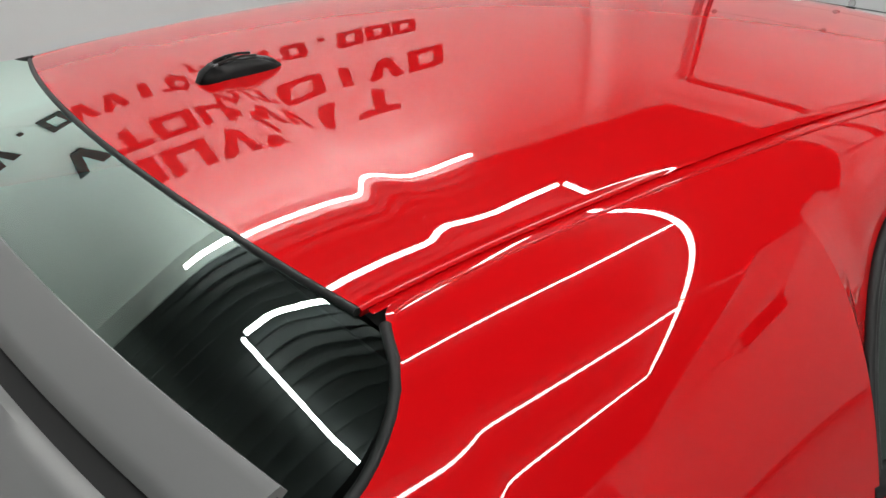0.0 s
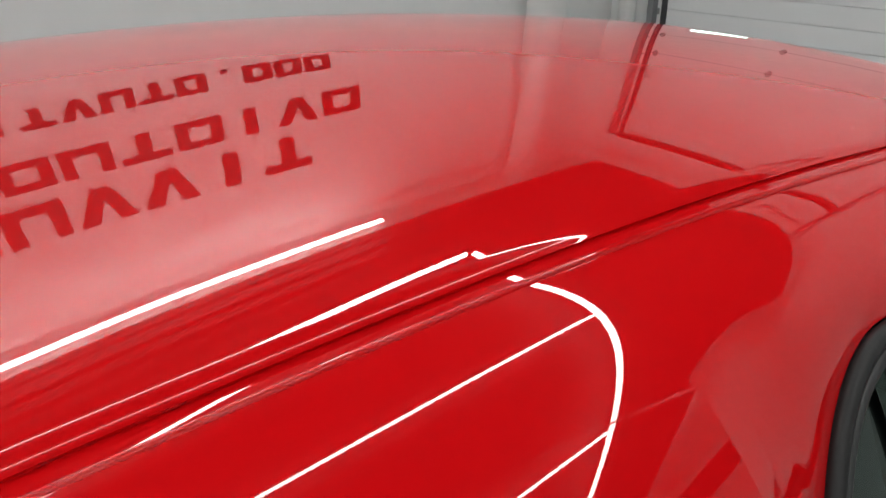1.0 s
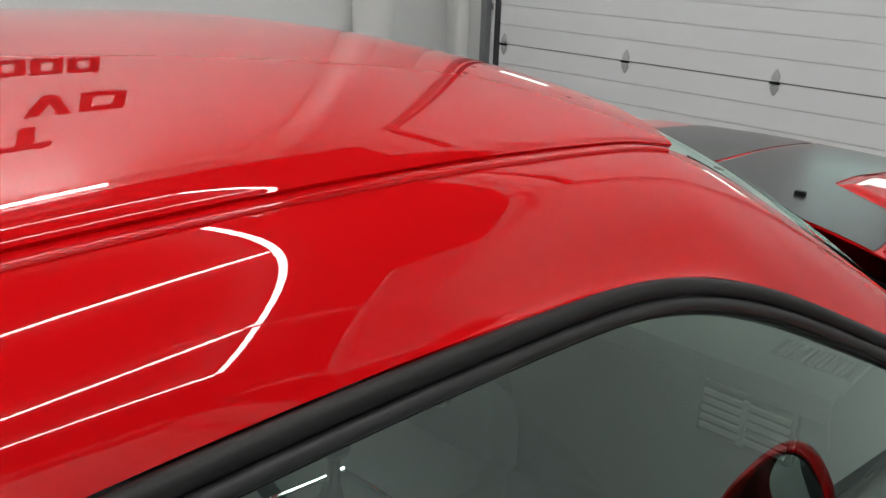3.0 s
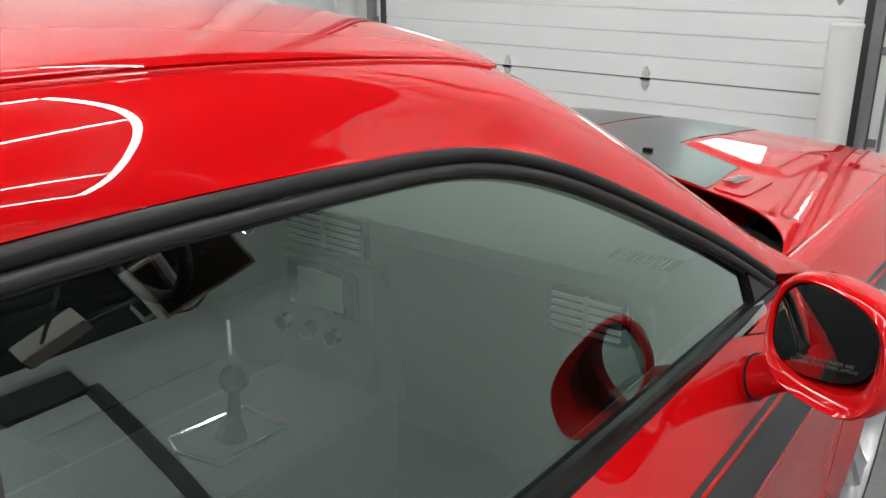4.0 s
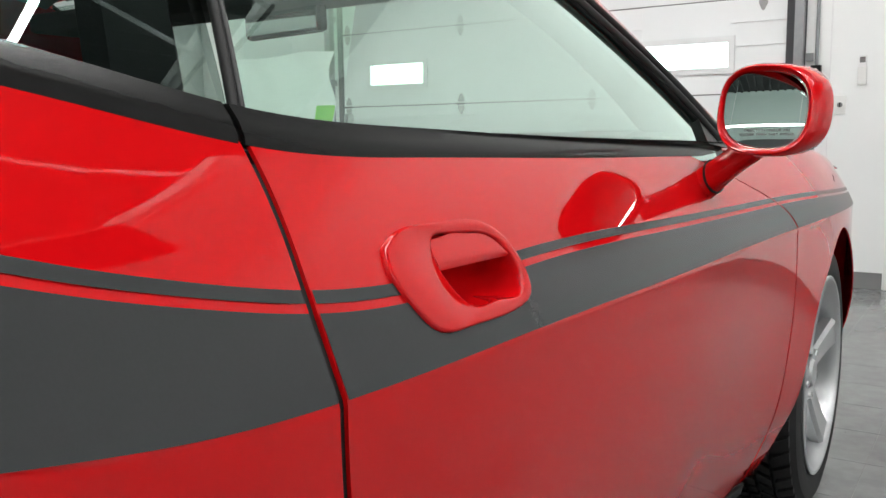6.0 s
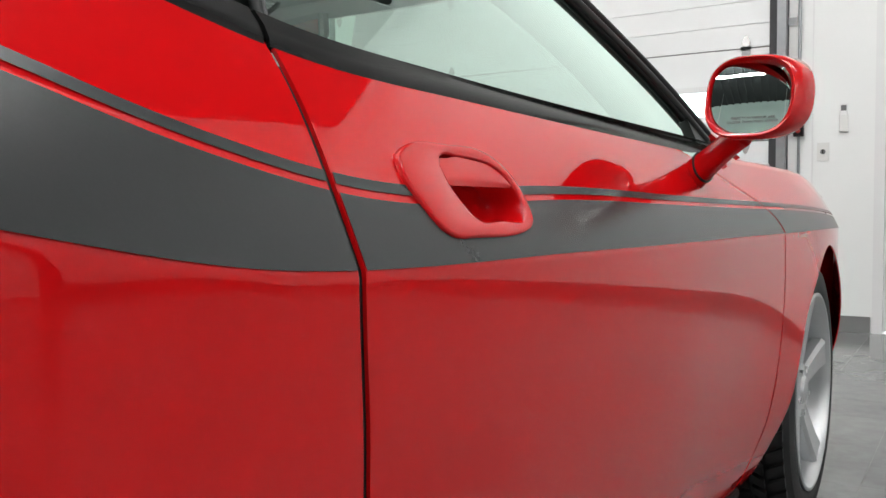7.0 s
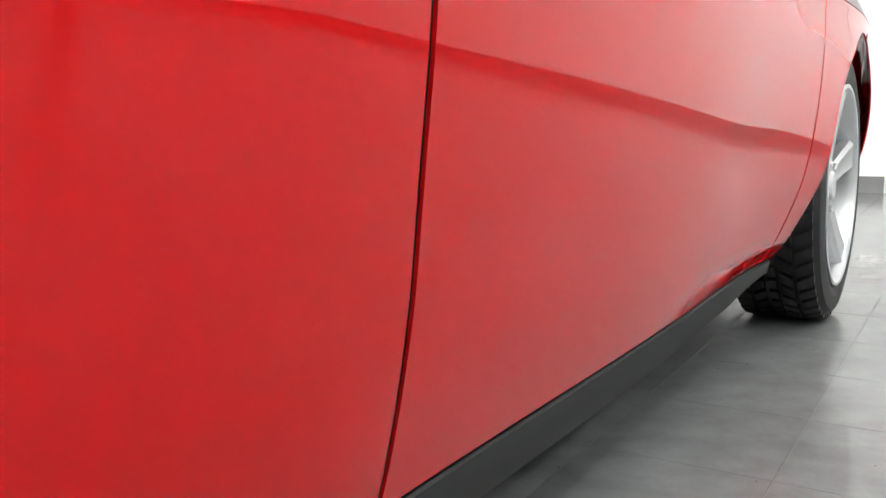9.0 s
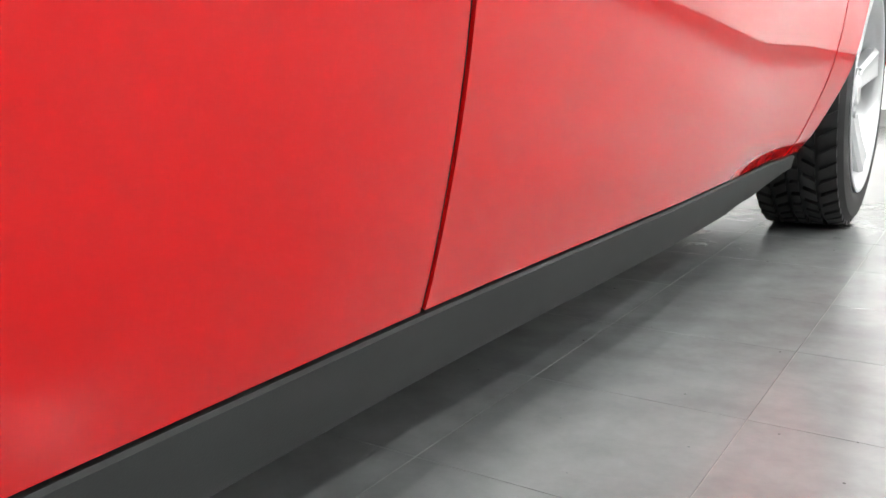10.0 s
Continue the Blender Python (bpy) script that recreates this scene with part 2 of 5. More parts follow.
def sheet(name, pts, out, mat, parent=None, label="", thick=0.0):
    ob = part(name, sheet_bm(pts, out, thick), mat, parent, label, smooth=True)
    return smooth_by_angle(ob, 40)


# ---- setting ----
FRONT, BACK, LEFT, RIGHT, TOP = 5.08, -6.2, -4.25, 5.9, 5.06
JX, JY, PITCH = 1.005, 0.008, 0.305

sub = part("subfloor", box_bm(LEFT - 0.3, RIGHT + 0.3, BACK - 0.3, FRONT + 0.3, -0.25, -0.0012), GROUT)
tagged(sub, "pale grout bed under grey floor tiles", "floor", kind="structure")


def wall(name, x0, x1, y0, y1, z0, z1, mat=WALL, label="smooth white painted workshop wall"):
    return tagged(box(name, x0, x1, y0, y1, z0, z1, mat), label, "wall", kind="structure")


DOOR_L, DOOR_R, DOOR_H = -3.72, 0.10, 4.44
HIGH, EDGE = TOP, -3.86
wall("wall_front_left", LEFT - 0.2, DOOR_L, FRONT, FRONT + 0.2, 0, HIGH)
wall("wall_front_top", DOOR_L, DOOR_R, FRONT, FRONT + 0.2, DOOR_H, HIGH)
wall("wall_front_right", DOOR_R + 0.08, 0.70, FRONT, FRONT + 0.2, 0, TOP)
wall("wall_front_far", 1.62, RIGHT + 0.2, FRONT, FRONT + 0.2, 0, TOP)
wall("wall_front_over", 0.70, 1.62, FRONT, FRONT + 0.2, 2.1, TOP)
wall("wall_left", LEFT - 0.2, LEFT, BACK, FRONT, 0, HIGH)
wall("wall_back", LEFT - 0.2, RIGHT + 0.2, BACK - 0.2, BACK, 0, 3.62, CEIL, "dark grey painted back wall")
wall("wall_back_top", LEFT - 0.2, RIGHT + 0.2, BACK - 0.2, BACK, 3.62, HIGH, BANDG, "pale green band at the top of the back wall")
wall("wall_right", RIGHT, RIGHT + 0.2, BACK, FRONT, 0, TOP, WALLG, "light grey painted workshop wall")
tagged(box("ceiling_high", LEFT - 0.2, EDGE, BACK - 0.2, FRONT + 0.2, HIGH - 0.02, HIGH + 0.15, WALL), "narrow white ceiling edge along the side wall", "ceiling", kind="structure")
bm = box_bm(EDGE, RIGHT + 0.2, BACK - 0.2, FRONT + 0.2, TOP, TOP + 0.15)
for k in range(int((RIGHT - EDGE) / 0.19) - 1):
    x = EDGE + 0.08 + k * 0.19
    box_bm(x, x + 0.06, BACK, FRONT - 0.02, TOP - 0.028, TOP + 0.01, bm=bm)
tagged(part("ceiling", bm, CEIL), "dark grey ribbed metal deck ceiling", "ceiling", kind="structure")
# added white slab, out of view: gives the door glass something pale to reflect
tagged(box("added_soffit", 2.0, RIGHT, 3.75, FRONT, TOP - 0.10, TOP - 0.03, WALL), "unseen white soffit added to lighten the door glass reflection", "ceiling", kind="structure")


def garage_door():
    root = empty("garage_door", "closed white sectional garage door with ribbed steel panels and two small windows", "garage door", ((DOOR_L + DOOR_R) / 2, FRONT, 0))
    cx = (DOOR_L + DOOR_R) / 2
    w = (DOOR_R - DOOR_L) / 2
    ph = 0.627
    y0 = 0.03
    for i in range(7):
        z0, z1 = 0.008 + i * ph, 0.008 + (i + 1) * ph - 0.004
        holes = [(-3.385, -2.807), (-0.93, -0.307)] if i == 2 else []
        win = (1.43, 1.62)
        # panel as ribs: four shallow raised courses
        bm = bmesh.new()
        spans = []
        x = -w
        for a, b in holes:
            spans.append((x, a - cx))
            x = b - cx
        spans.append((x, w))
        rows = [z0 + (z1 - z0) * q / 4 for q in range(5)]
        for q in range(4):
            for a, b in ([(-w, w)] if not holes else spans):
                box_bm(a, b, y0 + 0.002, y0 + 0.045, rows[q] + 0.004, rows[q + 1] - 0.002, bm=bm)
            for a, b in ([(-w, w)] if not holes else spans):
                box_bm(a, b, y0 + 0.014, y0 + 0.044, rows[q] - 0.003, rows[q] + 0.005, bm=bm)
        if holes:
            for a, b in holes:
                box_bm(a - cx, b - cx, y0 + 0.004, y0 + 0.045, z0 + 0.003, win[0], bm=bm)
                box_bm(a - cx, b - cx, y0 + 0.004, y0 + 0.045, win[1], z1, bm=bm)
        part("panel", bm, DOORW, root)
        part("joint_backing", box_bm(-w, w, y0 + 0.012, y0 + 0.03, z1 - 0.004, z1 + 0.010), GREY, root)
        for a, b in holes:
            fr = bmesh.new()
            a0, b0 = a - cx, b - cx
            for q in ((a0 - 0.03, b0 + 0.03, win[0] - 0.03, win[0] + 0.012), (a0 - 0.03, b0 + 0.03, win[1] - 0.012, win[1] + 0.03), (a0 - 0.03, a0 + 0.012, win[0] + 0.012, win[1] - 0.012), (b0 - 0.012, b0 + 0.03, win[0] + 0.012, win[1] - 0.012)):
                box_bm(q[0], q[1], y0 - 0.012, y0 + 0.01, q[2], q[3], bm=fr)
            wf = part("window_frame", fr, TRIM, root)
            box("pane", a0 + 0.012, b0 - 0.012, y0 + 0.02, y0 + 0.026, win[0] + 0.012, win[1] - 0.012, GLASS, wf)
    # hinges between the panels
    for i in range(1, 7):
        for hx in (-3.62, -2.45, -1.305, -0.10):
            z = 0.008 + i * ph - 0.003
            hb = bmesh.new()
            for sgn in (1, -1):
                vs = [(-0.028, 0.012), (0.028, 0.012), (0.034, 0.03), (0.012, 0.062), (0.0, 0.07), (-0.012, 0.062), (-0.034, 0.03)]
                lo = [hb.verts.new((hx - cx + 0.85 * a, y0 - 0.001, z + sgn * 1.25 * b)) for a, b in vs]
                hi = [hb.verts.new((hx - cx + 0.85 * a, y0 - 0.012 + 0.10 * b, z + sgn * 1.25 * b)) for a, b in vs]
                hb.faces.new(lo)
                hb.faces.new(hi[::-1])
                for q in range(7):
                    hb.faces.new((lo[q], lo[(q + 1) % 7], hi[(q + 1) % 7], hi[q]))
            bmesh.ops.recalc_face_normals(hb, faces=hb.faces)
            hg = part("hinge", hb, ZINC, root)
            part("hinge_pin", tube_bm([(hx - cx - 0.034, y0 - 0.012, z), (hx - cx + 0.034, y0 - 0.012, z)], 0.009, 10), SATIN, hg)
    # tracks and seals
    for sgn, x in ((1, DOOR_L), (-1, DOOR_R)):
        xx = x - cx
        part("side_seal", box_bm(min(xx - sgn * 0.03, xx + sgn * 0.045), max(xx - sgn * 0.03, xx + sgn * 0.045), y0 - 0.02, y0 + 0.05, 0.0, DOOR_H), SEAL, root)
        tk = part("track", box_bm(min(xx - sgn * 0.02, xx - sgn * 0.075), max(xx - sgn * 0.02, xx - sgn * 0.075), y0 - 0.11, y0 - 0.045, 0.15, DOOR_H), TRACK, root)
        for q in range(8):
            z = 0.35 + q * 0.55
            part("track_bracket", box_bm(min(xx - sgn * 0.0, xx - sgn * 0.13), max(xx - sgn * 0.0, xx - sgn * 0.13), y0 - 0.045, y0 - 0.039, z, z + 0.05), TRACK, root)
    part("head_seal", box_bm(-w, w, y0 - 0.03, y0 + 0.03, DOOR_H - 0.045, DOOR_H + 0.05), SEAL, root)
    return root


garage_door()
tagged(box("backdrop", DOOR_L - 1, DOOR_R + 1, FRONT + 1.2, FRONT + 1.25, 0.0, 3.0, OUTSIDE), "bright overcast daylight outside the door windows", "backdrop", kind="structure")

# ---- the car: lines of the body, in metres; x to its right side, y to its nose ----
DITCH = 0.583
crease_z = spline([(-2.4, 0.93), (-1.6, 0.965), (-1.2, 0.945), (-0.8, 0.872), (-0.67, 0.848), (-0.55, 0.838), (-0.3, 0.832), (0.1, 0.823), (0.5, 0.815), (0.9, 0.806), (1.5, 0.795), (2.3, 0.77)])
crease_x = spline([(-2.45, 0.90), (-2.0, 0.955), (-1.4, 0.978), (-0.9, 0.972), (-0.4, 0.967), (0.2, 0.963), (0.9, 0.955), (1.47, 0.957), (1.9, 0.925), (2.2, 0.84), (2.38, 0.70)])
stripe_z = spline([(-1.4, 1.04), (-1.0, 1.005), (-0.78, 0.962), (-0.72, 0.944), (-0.65, 0.926), (-0.556, 0.907), (-0.26, 0.899), (0.1, 0.893), (0.75, 0.876), (1.0, 0.870), (1.9, 0.835)])
belt_z = spline([(-1.85, 1.10), (-1.3, 1.11), (-0.95, 1.072), (-0.67, 1.028), (-0.54, 1.001), (-0.35, 0.988), (0.0, 0.978), (0.55, 0.966), (0.9, 0.955), (1.5, 0.93), (2.3, 0.86)])


def soft(t):
    t = max(0.0, min(1.0, t))
    return t * t * (3 - 2 * t)


def side_x(y, z):
    """How far out the body side stands."""
    c, xc = crease_z(y), crease_x(y)
    if z >= c:
        d = z - c
        return xc - 0.42 * d - 1.05 * d * d
    d = (c - z) * 0.589 / (c - 0.248)
    x = xc - 0.015 * d - 0.26 * d * d - 0.12 * d ** 3 + 0.020 * soft((y + 0.55) / 0.95) * (d / 0.589) ** 2
    # long swelling towards the front wheel arch, tucked under at the sill
    swell = 0.050 * (max(0.0, min(y, 1.25) - 0.33) / 0.67) ** 2 * soft((2.15 - y) / 0.6) * soft((c - z) / 0.42) * (0.7 + 0.3 * soft((z - 0.25) / 0.2))
    return x + swell - 4.0 * max(0.0, 0.30 - z) ** 2 * soft((y - 0.4) / 0.45)


def ditch_z(y):
    return 1.385 - 0.098 * (y + 0.4) ** 2 - 0.45 * max(0.0, y - 0.16) ** 2 + 0.031 * max(0.0, -0.85 - y) ** 2 - 0.14 * max(0.0, -1.05 - y) ** 2


def glass_x(z):
    d = z - 1.0
    return 0.868 - 0.44 * d - 0.36 * d * d


# top edge of the side window's frame, from the rear corner over the roof rail down to the mirror
frame_fore = spline([(-0.8, 1.293), (-0.6, 1.301), (-0.45, 1.305), (-0.3, 1.304), (-0.1, 1.297), (0.03, 1.286), (0.12, 1.266), (0.22, 1.230), (0.35, 1.168), (0.5, 1.090), (0.64, 1.005)])
REAR_TOP, REAR_END = -0.50, -0.735


def frame_top(y):
    z = frame_fore(max(y, REAR_TOP - 0.05))
    if y < REAR_TOP:
        d = min(1.0, (REAR_TOP - y) / (REAR_TOP - REAR_END))
        zb = belt_z(REAR_END) + 0.004
        z = zb + (z - zb) * (1 - d ** 2.0) ** 0.70
    return z



# the edge that the rail starts from: roof ditch, then windscreen side or rear glass side
rail_x = spline([(-1.85, 0.745), (-1.6, 0.742), (-1.38, 0.735), (-1.325, 0.722), (-1.291, 0.701), (-1.263, 0.673), (-1.250, 0.651), (-1.238, 0.622), (-1.230, 0.603), (-1.218, 0.5915), (-1.20, 0.5882), (-1.15, 0.5878), (-0.8, 0.5878), (-0.4, 0.5878), (0.0, 0.5878), (0.15, 0.5888), (0.27, 0.597), (0.36, 0.630), (0.46, 0.684), (0.57, 0.728), (0.68, 0.765), (0.80, 0.800)])
rail_fore = spline([(-1.85, 1.085), (-1.6, 1.168), (-1.45, 1.222), (-1.37, 1.252), (-1.32, 1.271), (-1.28, 1.288), (-1.25, 1.303), (-1.22, 1.3141), (-1.15, 1.3249), (-0.8, 1.3643), (-0.4, 1.380), (0.0, 1.3643), (0.15, 1.351), (0.27, 1.327), (0.36, 1.280), (0.46, 1.210), (0.57, 1.135), (0.68, 1.060), (0.80, 0.985)])


def sail_curve(y):
    """Sweep from the line of the ditch, carried on rearwards, down to the shoulder."""
    x0 = 0.5878
    z0 = ditch_z(y) - 0.005 - 0.12 * max(0.0, -1.2 - y) ** 2
    zb = belt_z(y)
    xb = side_x(y, zb)
    w = max(0.0, min(1.0, (-0.40 - y) / 0.60))
    k = 0.13 + 0.07 * w * w * (3 - 2 * w) - 0.09 * max(0.0, min(1.0, (-1.2 - y) / 0.4))
    ts = np.linspace(0, 1, 160)
    xs = (1 - ts) ** 2 * x0 + 2 * ts * (1 - ts) * (x0 + k) + ts * ts * xb
    zs = (1 - ts) ** 2 * z0 + 2 * ts * (1 - ts) * (z0 - 0.012) + ts * ts * zb
    return ts, xs, zs


def rail_drop(x, y):
    """How far the rail and sail panel fall below the drip channel at x."""
    u = max(y, -1.25) + 0.7
    t = x - 0.5878
    return (0.1618 + 0.2242 * u - 0.2416 * u * u) * t + (1.407 - 0.842 * u + 3.41 * u * u) * t ** 2 + (5.62 + 28.09 * u + 19.91 * u * u) * t ** 3


def rail_z(y):
    if y > 0.0:
        return rail_fore(y)
    x = rail_x(y)
    ts, xs, zs = sail_curve(y)
    w = soft((y + 1.65) / 0.30)
    return (1 - w) * float(np.interp(x, xs, zs)) + w * (ditch_z(y) - 0.005 - rail_drop(x, y))


def rail_section(y, zt, xt, n):
    """From the rail's upper edge, rounded over, down to (xt, zt)."""
    x0, z0 = rail_x(y), rail_z(y)
    h = z0 - zt
    cx = max(xt - 0.62 * h * 0.75, x0 + 0.55 * (xt - x0))
    cz = zt + h * 0.75
    short = [((1 - t) ** 2 * x0 + 2 * t * (1 - t) * cx + t * t * xt, (1 - t) ** 2 * z0 + 2 * t * (1 - t) * cz + t * t * zt) for t in np.linspace(0, 1, n)]
    if y < -1.35:
        ts, xs, zs = sail_curve(y)
        te = float(np.interp(-zt, -zs, ts))
        t0 = float(np.interp(x0, xs, ts))
        short = [(float(np.interp(t0 + t * (te - t0), ts, xs)), float(np.interp(t0 + t * (te - t0), ts, zs))) for t in np.linspace(0, 1, n)]
    w = soft((0.22 - y) / 0.30) * soft((y + 1.65) / 0.30)
    if w > 0:
        end = ditch_z(y) - 0.005 - rail_drop(xt, y) - zt
        lead = z0 - (ditch_z(y) - 0.005 - rail_drop(x0, y))
        hem = 13 - 7.5 * soft((end - 0.015) / 0.05)
        long = []
        for t in np.linspace(0, 1, n):
            t = t + 0.55 * t * (1 - t)
            x = x0 + t * (xt - x0)
            long.append((x, ditch_z(y) - 0.005 - rail_drop(x, y) + lead * (1 - t) ** 4 - end * t ** hem))
        short = [(p[0] * (1 - w) + q[0] * w, p[1] * (1 - w) + q[1] * w) for p, q in zip(short, long)]
    return [(p[0], y, p[1]) for p in short]


# crown of the roof over its drip channels, along the car
crown = spline([(-1.27, 0.0351), (-1.20, 0.0326), (-1.15, 0.0309), (-1.13, 0.0304), (-1.115, 0.0313), (-1.10, 0.0321), (-1.07, 0.0315), (-0.98, 0.0298), (-0.85, 0.0278), (-0.4, 0.0328), (0.0, 0.0400), (0.35, 0.0512)])


def roof_z(x, y):
    q = abs(x) / DITCH
    return ditch_z(y) + crown(y) * (1 - q ** 2) + (0.0085 + 0.0111 * (y + 0.4)) * (1 - q ** 8) + 0.0015 * (1 - q ** 2) * q ** 2


def roof_rear(x):
    return -1.302 + 0.060 * (abs(x) / DITCH) ** 2


def roof_front(x):
    return 0.430 - 0.145 * (abs(x) / DITCH) ** 2


car = empty("car", "glossy red two-door coupe with dark grey stripes on grey tiles", "car")

# roof skin with turned-down edges
pts = []
for u in np.concatenate([np.linspace(0, 0.07, 7), np.linspace(0.075, 0.16, 30), np.linspace(0.17, 1, 68)]):
    row = []
    for x in np.concatenate([[-DITCH], np.linspace(-DITCH + 0.004, DITCH - 0.004, 97), [DITCH]]):
        y = roof_rear(x) + u * (roof_front(x) - roof_rear(x))
        row.append((x, y, roof_z(x, y) - (0.0022 if abs(x) >= DITCH else 0)))
    pts.append(row)
sheet("roof_panel", pts, (0, 0, 1), RED, car, thick=0.012)
for s in (1, -1):
    ys = np.linspace(-1.235, 0.285, 80)
    sheet("roof_ditch", [[(s * (DITCH - 0.002), y, ditch_z(y) - 0.0050), (s * (DITCH + 0.003), y, ditch_z(y) - 0.0062), (s * (DITCH + 0.008), y, ditch_z(y) - 0.0055)] for y in ys], (0, 0, 1), RED, car)


# fine bead beside the ditch
for s in (1, -1):
    part("roof_bead", tube_bm([(s * (rail_x(y) + 0.010), y, rail_z(y) - 0.0022) for y in np.linspace(-1.22, 0.24, 60)], 0.0032, 8), RED, car, smooth=True)


# side rail, roof pillars and sail panel
def body_side(s):
    pts = []
    stations = np.concatenate([np.linspace(-1.85, -1.36, 40), np.linspace(-1.35, -1.18, 60), np.linspace(-1.17, -0.76, 50), np.linspace(-0.755, -0.70, 40), np.linspace(-0.698, -0.48, 60), np.linspace(-0.475, 0.80, 130)])
    for y in stations:
        if y < REAR_END:
            zt = belt_z(y)
            xt = side_x(y, zt)
        elif y < 0.64:
            zt = frame_top(y)
            xt = glass_x(zt) + 0.014 * max(0.0, 1 - (zt - belt_z(y)) / 0.10)
        else:
            zt = 1.005 - (y - 0.64) * 0.25
            xt = 0.872 + (y - 0.64) * 0.1
        zt = min(zt, rail_z(y) - 0.006)
        pts.append([(s * p[0], p[1], p[2]) for p in rail_section(y, zt, xt, 36)])
    return sheet("roof_rail", pts, (s, 0, 0.6), RED, car, thick=0.010)


body_side(1)
body_side(-1)

rear_cut = spline([(0.20, -0.475), (0.25, -0.485), (0.34, -0.505), (0.45, -0.526), (0.54, -0.541), (0.63, -0.547), (0.74, -0.556), (0.84, -0.563), (0.905, -0.558), (0.94, -0.552), (0.984, -0.546), (1.03, -0.543)])
front_cut = spline([(0.20, 0.825), (0.25, 0.830), (0.30, 0.838), (0.37, 0.845), (0.48, 0.855), (0.60, 0.880), (0.72, 0.914), (0.79, 0.916), (0.84, 0.890), (0.90, 0.715), (0.95, 0.52)])
SILL_Z = 0.248
arch_front = spline([(0.912, 0.248), (0.940, 0.30), (0.962, 0.36), (0.986, 0.44), (1.014, 0.515), (1.055, 0.580), (1.13, 0.638), (1.22, 0.680), (1.34, 0.722), (1.41, 0.742), (1.473, 0.752), (1.6, 0.735), (1.72, 0.67), (1.83, 0.52), (1.88, 0.36), (1.90, 0.25)])


def low_edge(y, axle=1.473):
    """Lower edge of the body side: the sill line or the wheel arch over it."""
    if 0.912 < y < 1.90:
        return max(SILL_Z, arch_front(y))
    if -1.95 < y < -1.02:
        return max(SILL_Z, 0.35 + math.sqrt(max(0.0, 0.41 ** 2 - (y + 1.473) ** 2)))
    return SILL_Z


HANDLE_OUT = path3([(-0.464, 0.922, 0), (-0.440, 0.931, 0), (-0.381, 0.933, 0), (-0.312, 0.927, 0), (-0.291, 0.914, 0), (-0.281, 0.892, 0), (-0.284, 0.871, 0), (-0.312, 0.860, 0), (-0.402, 0.859, 0), (-0.444, 0.866, 0), (-0.461, 0.887, 0), (-0.469, 0.905, 0), (-0.464, 0.922, 0)], 81)[:-1]
HANDLE_IN = path3([(-0.408, 0.914, 0), (-0.400, 0.922, 0), (-0.375, 0.924, 0), (-0.327, 0.920, 0), (-0.306, 0.912, 0), (-0.295, 0.898, 0), (-0.293, 0.881, 0), (-0.301, 0.872, 0), (-0.345, 0.870, 0), (-0.390, 0.874, 0), (-0.402, 0.887, 0), (-0.408, 0.901, 0), (-0.408, 0.914, 0)], 81)[:-1]
for line in (HANDLE_OUT, HANDLE_IN):
    for p in line:
        p.x, p.y = -0.464 + (p.x + 0.464) * 1.035, 0.933 - (0.933 - p.y) * 1.07
IN_Y, IN_Z = -0.347, 0.894


def pocket(y, z):
    """Depth of the recess behind the door handle."""
    if not (-0.46 < y < -0.25 and 0.848 < z < 0.932):
        return 0.0
    q = [(IN_Y + (p.x - IN_Y) * 1.06, IN_Z + (p.y - IN_Z) * 1.08) for p in HANDLE_IN]
    inside = False
    for (a0, b0), (a1, b1) in zip(q, q[1:] + q[:1]):
        if (b0 > z) != (b1 > z) and y < (a1 - a0) * (z - b0) / (b1 - b0) + a0:
            inside = not inside
    return 0.05 if inside else 0.0


COARSE = np.linspace(0, 1, 90)
DENSE = np.linspace(0, 1, 360)
ROWS = np.concatenate([np.linspace(0, 0.74, 45), np.linspace(0.747, 0.812, 10), np.linspace(0.815, 0.935, 48), np.linspace(0.942, 1, 8)])
FINE = np.concatenate([np.linspace(0, 0.055, 6), np.linspace(0.058, 0.205, 110), np.linspace(0.21, 1, 60)])


def skin(ya, yb, n, m, z_top, s):
    """Body side between two cut lines, which are functions of z; z runs from low_edge to z_top."""
    pts = []
    for u in n:
        row = []
        for v in m:
            y = ya(0.6) + u * (yb(0.6) - ya(0.6))
            for _ in range(4):
                lo, hi = low_edge(y), z_top(y)
                z = lo + v * (hi - lo)
                y = ya(z) + u * (yb(z) - ya(z))
            row.append((s * (side_x(y, z) - pocket(y, z)), y, z))
        pts.append(row)
    return pts


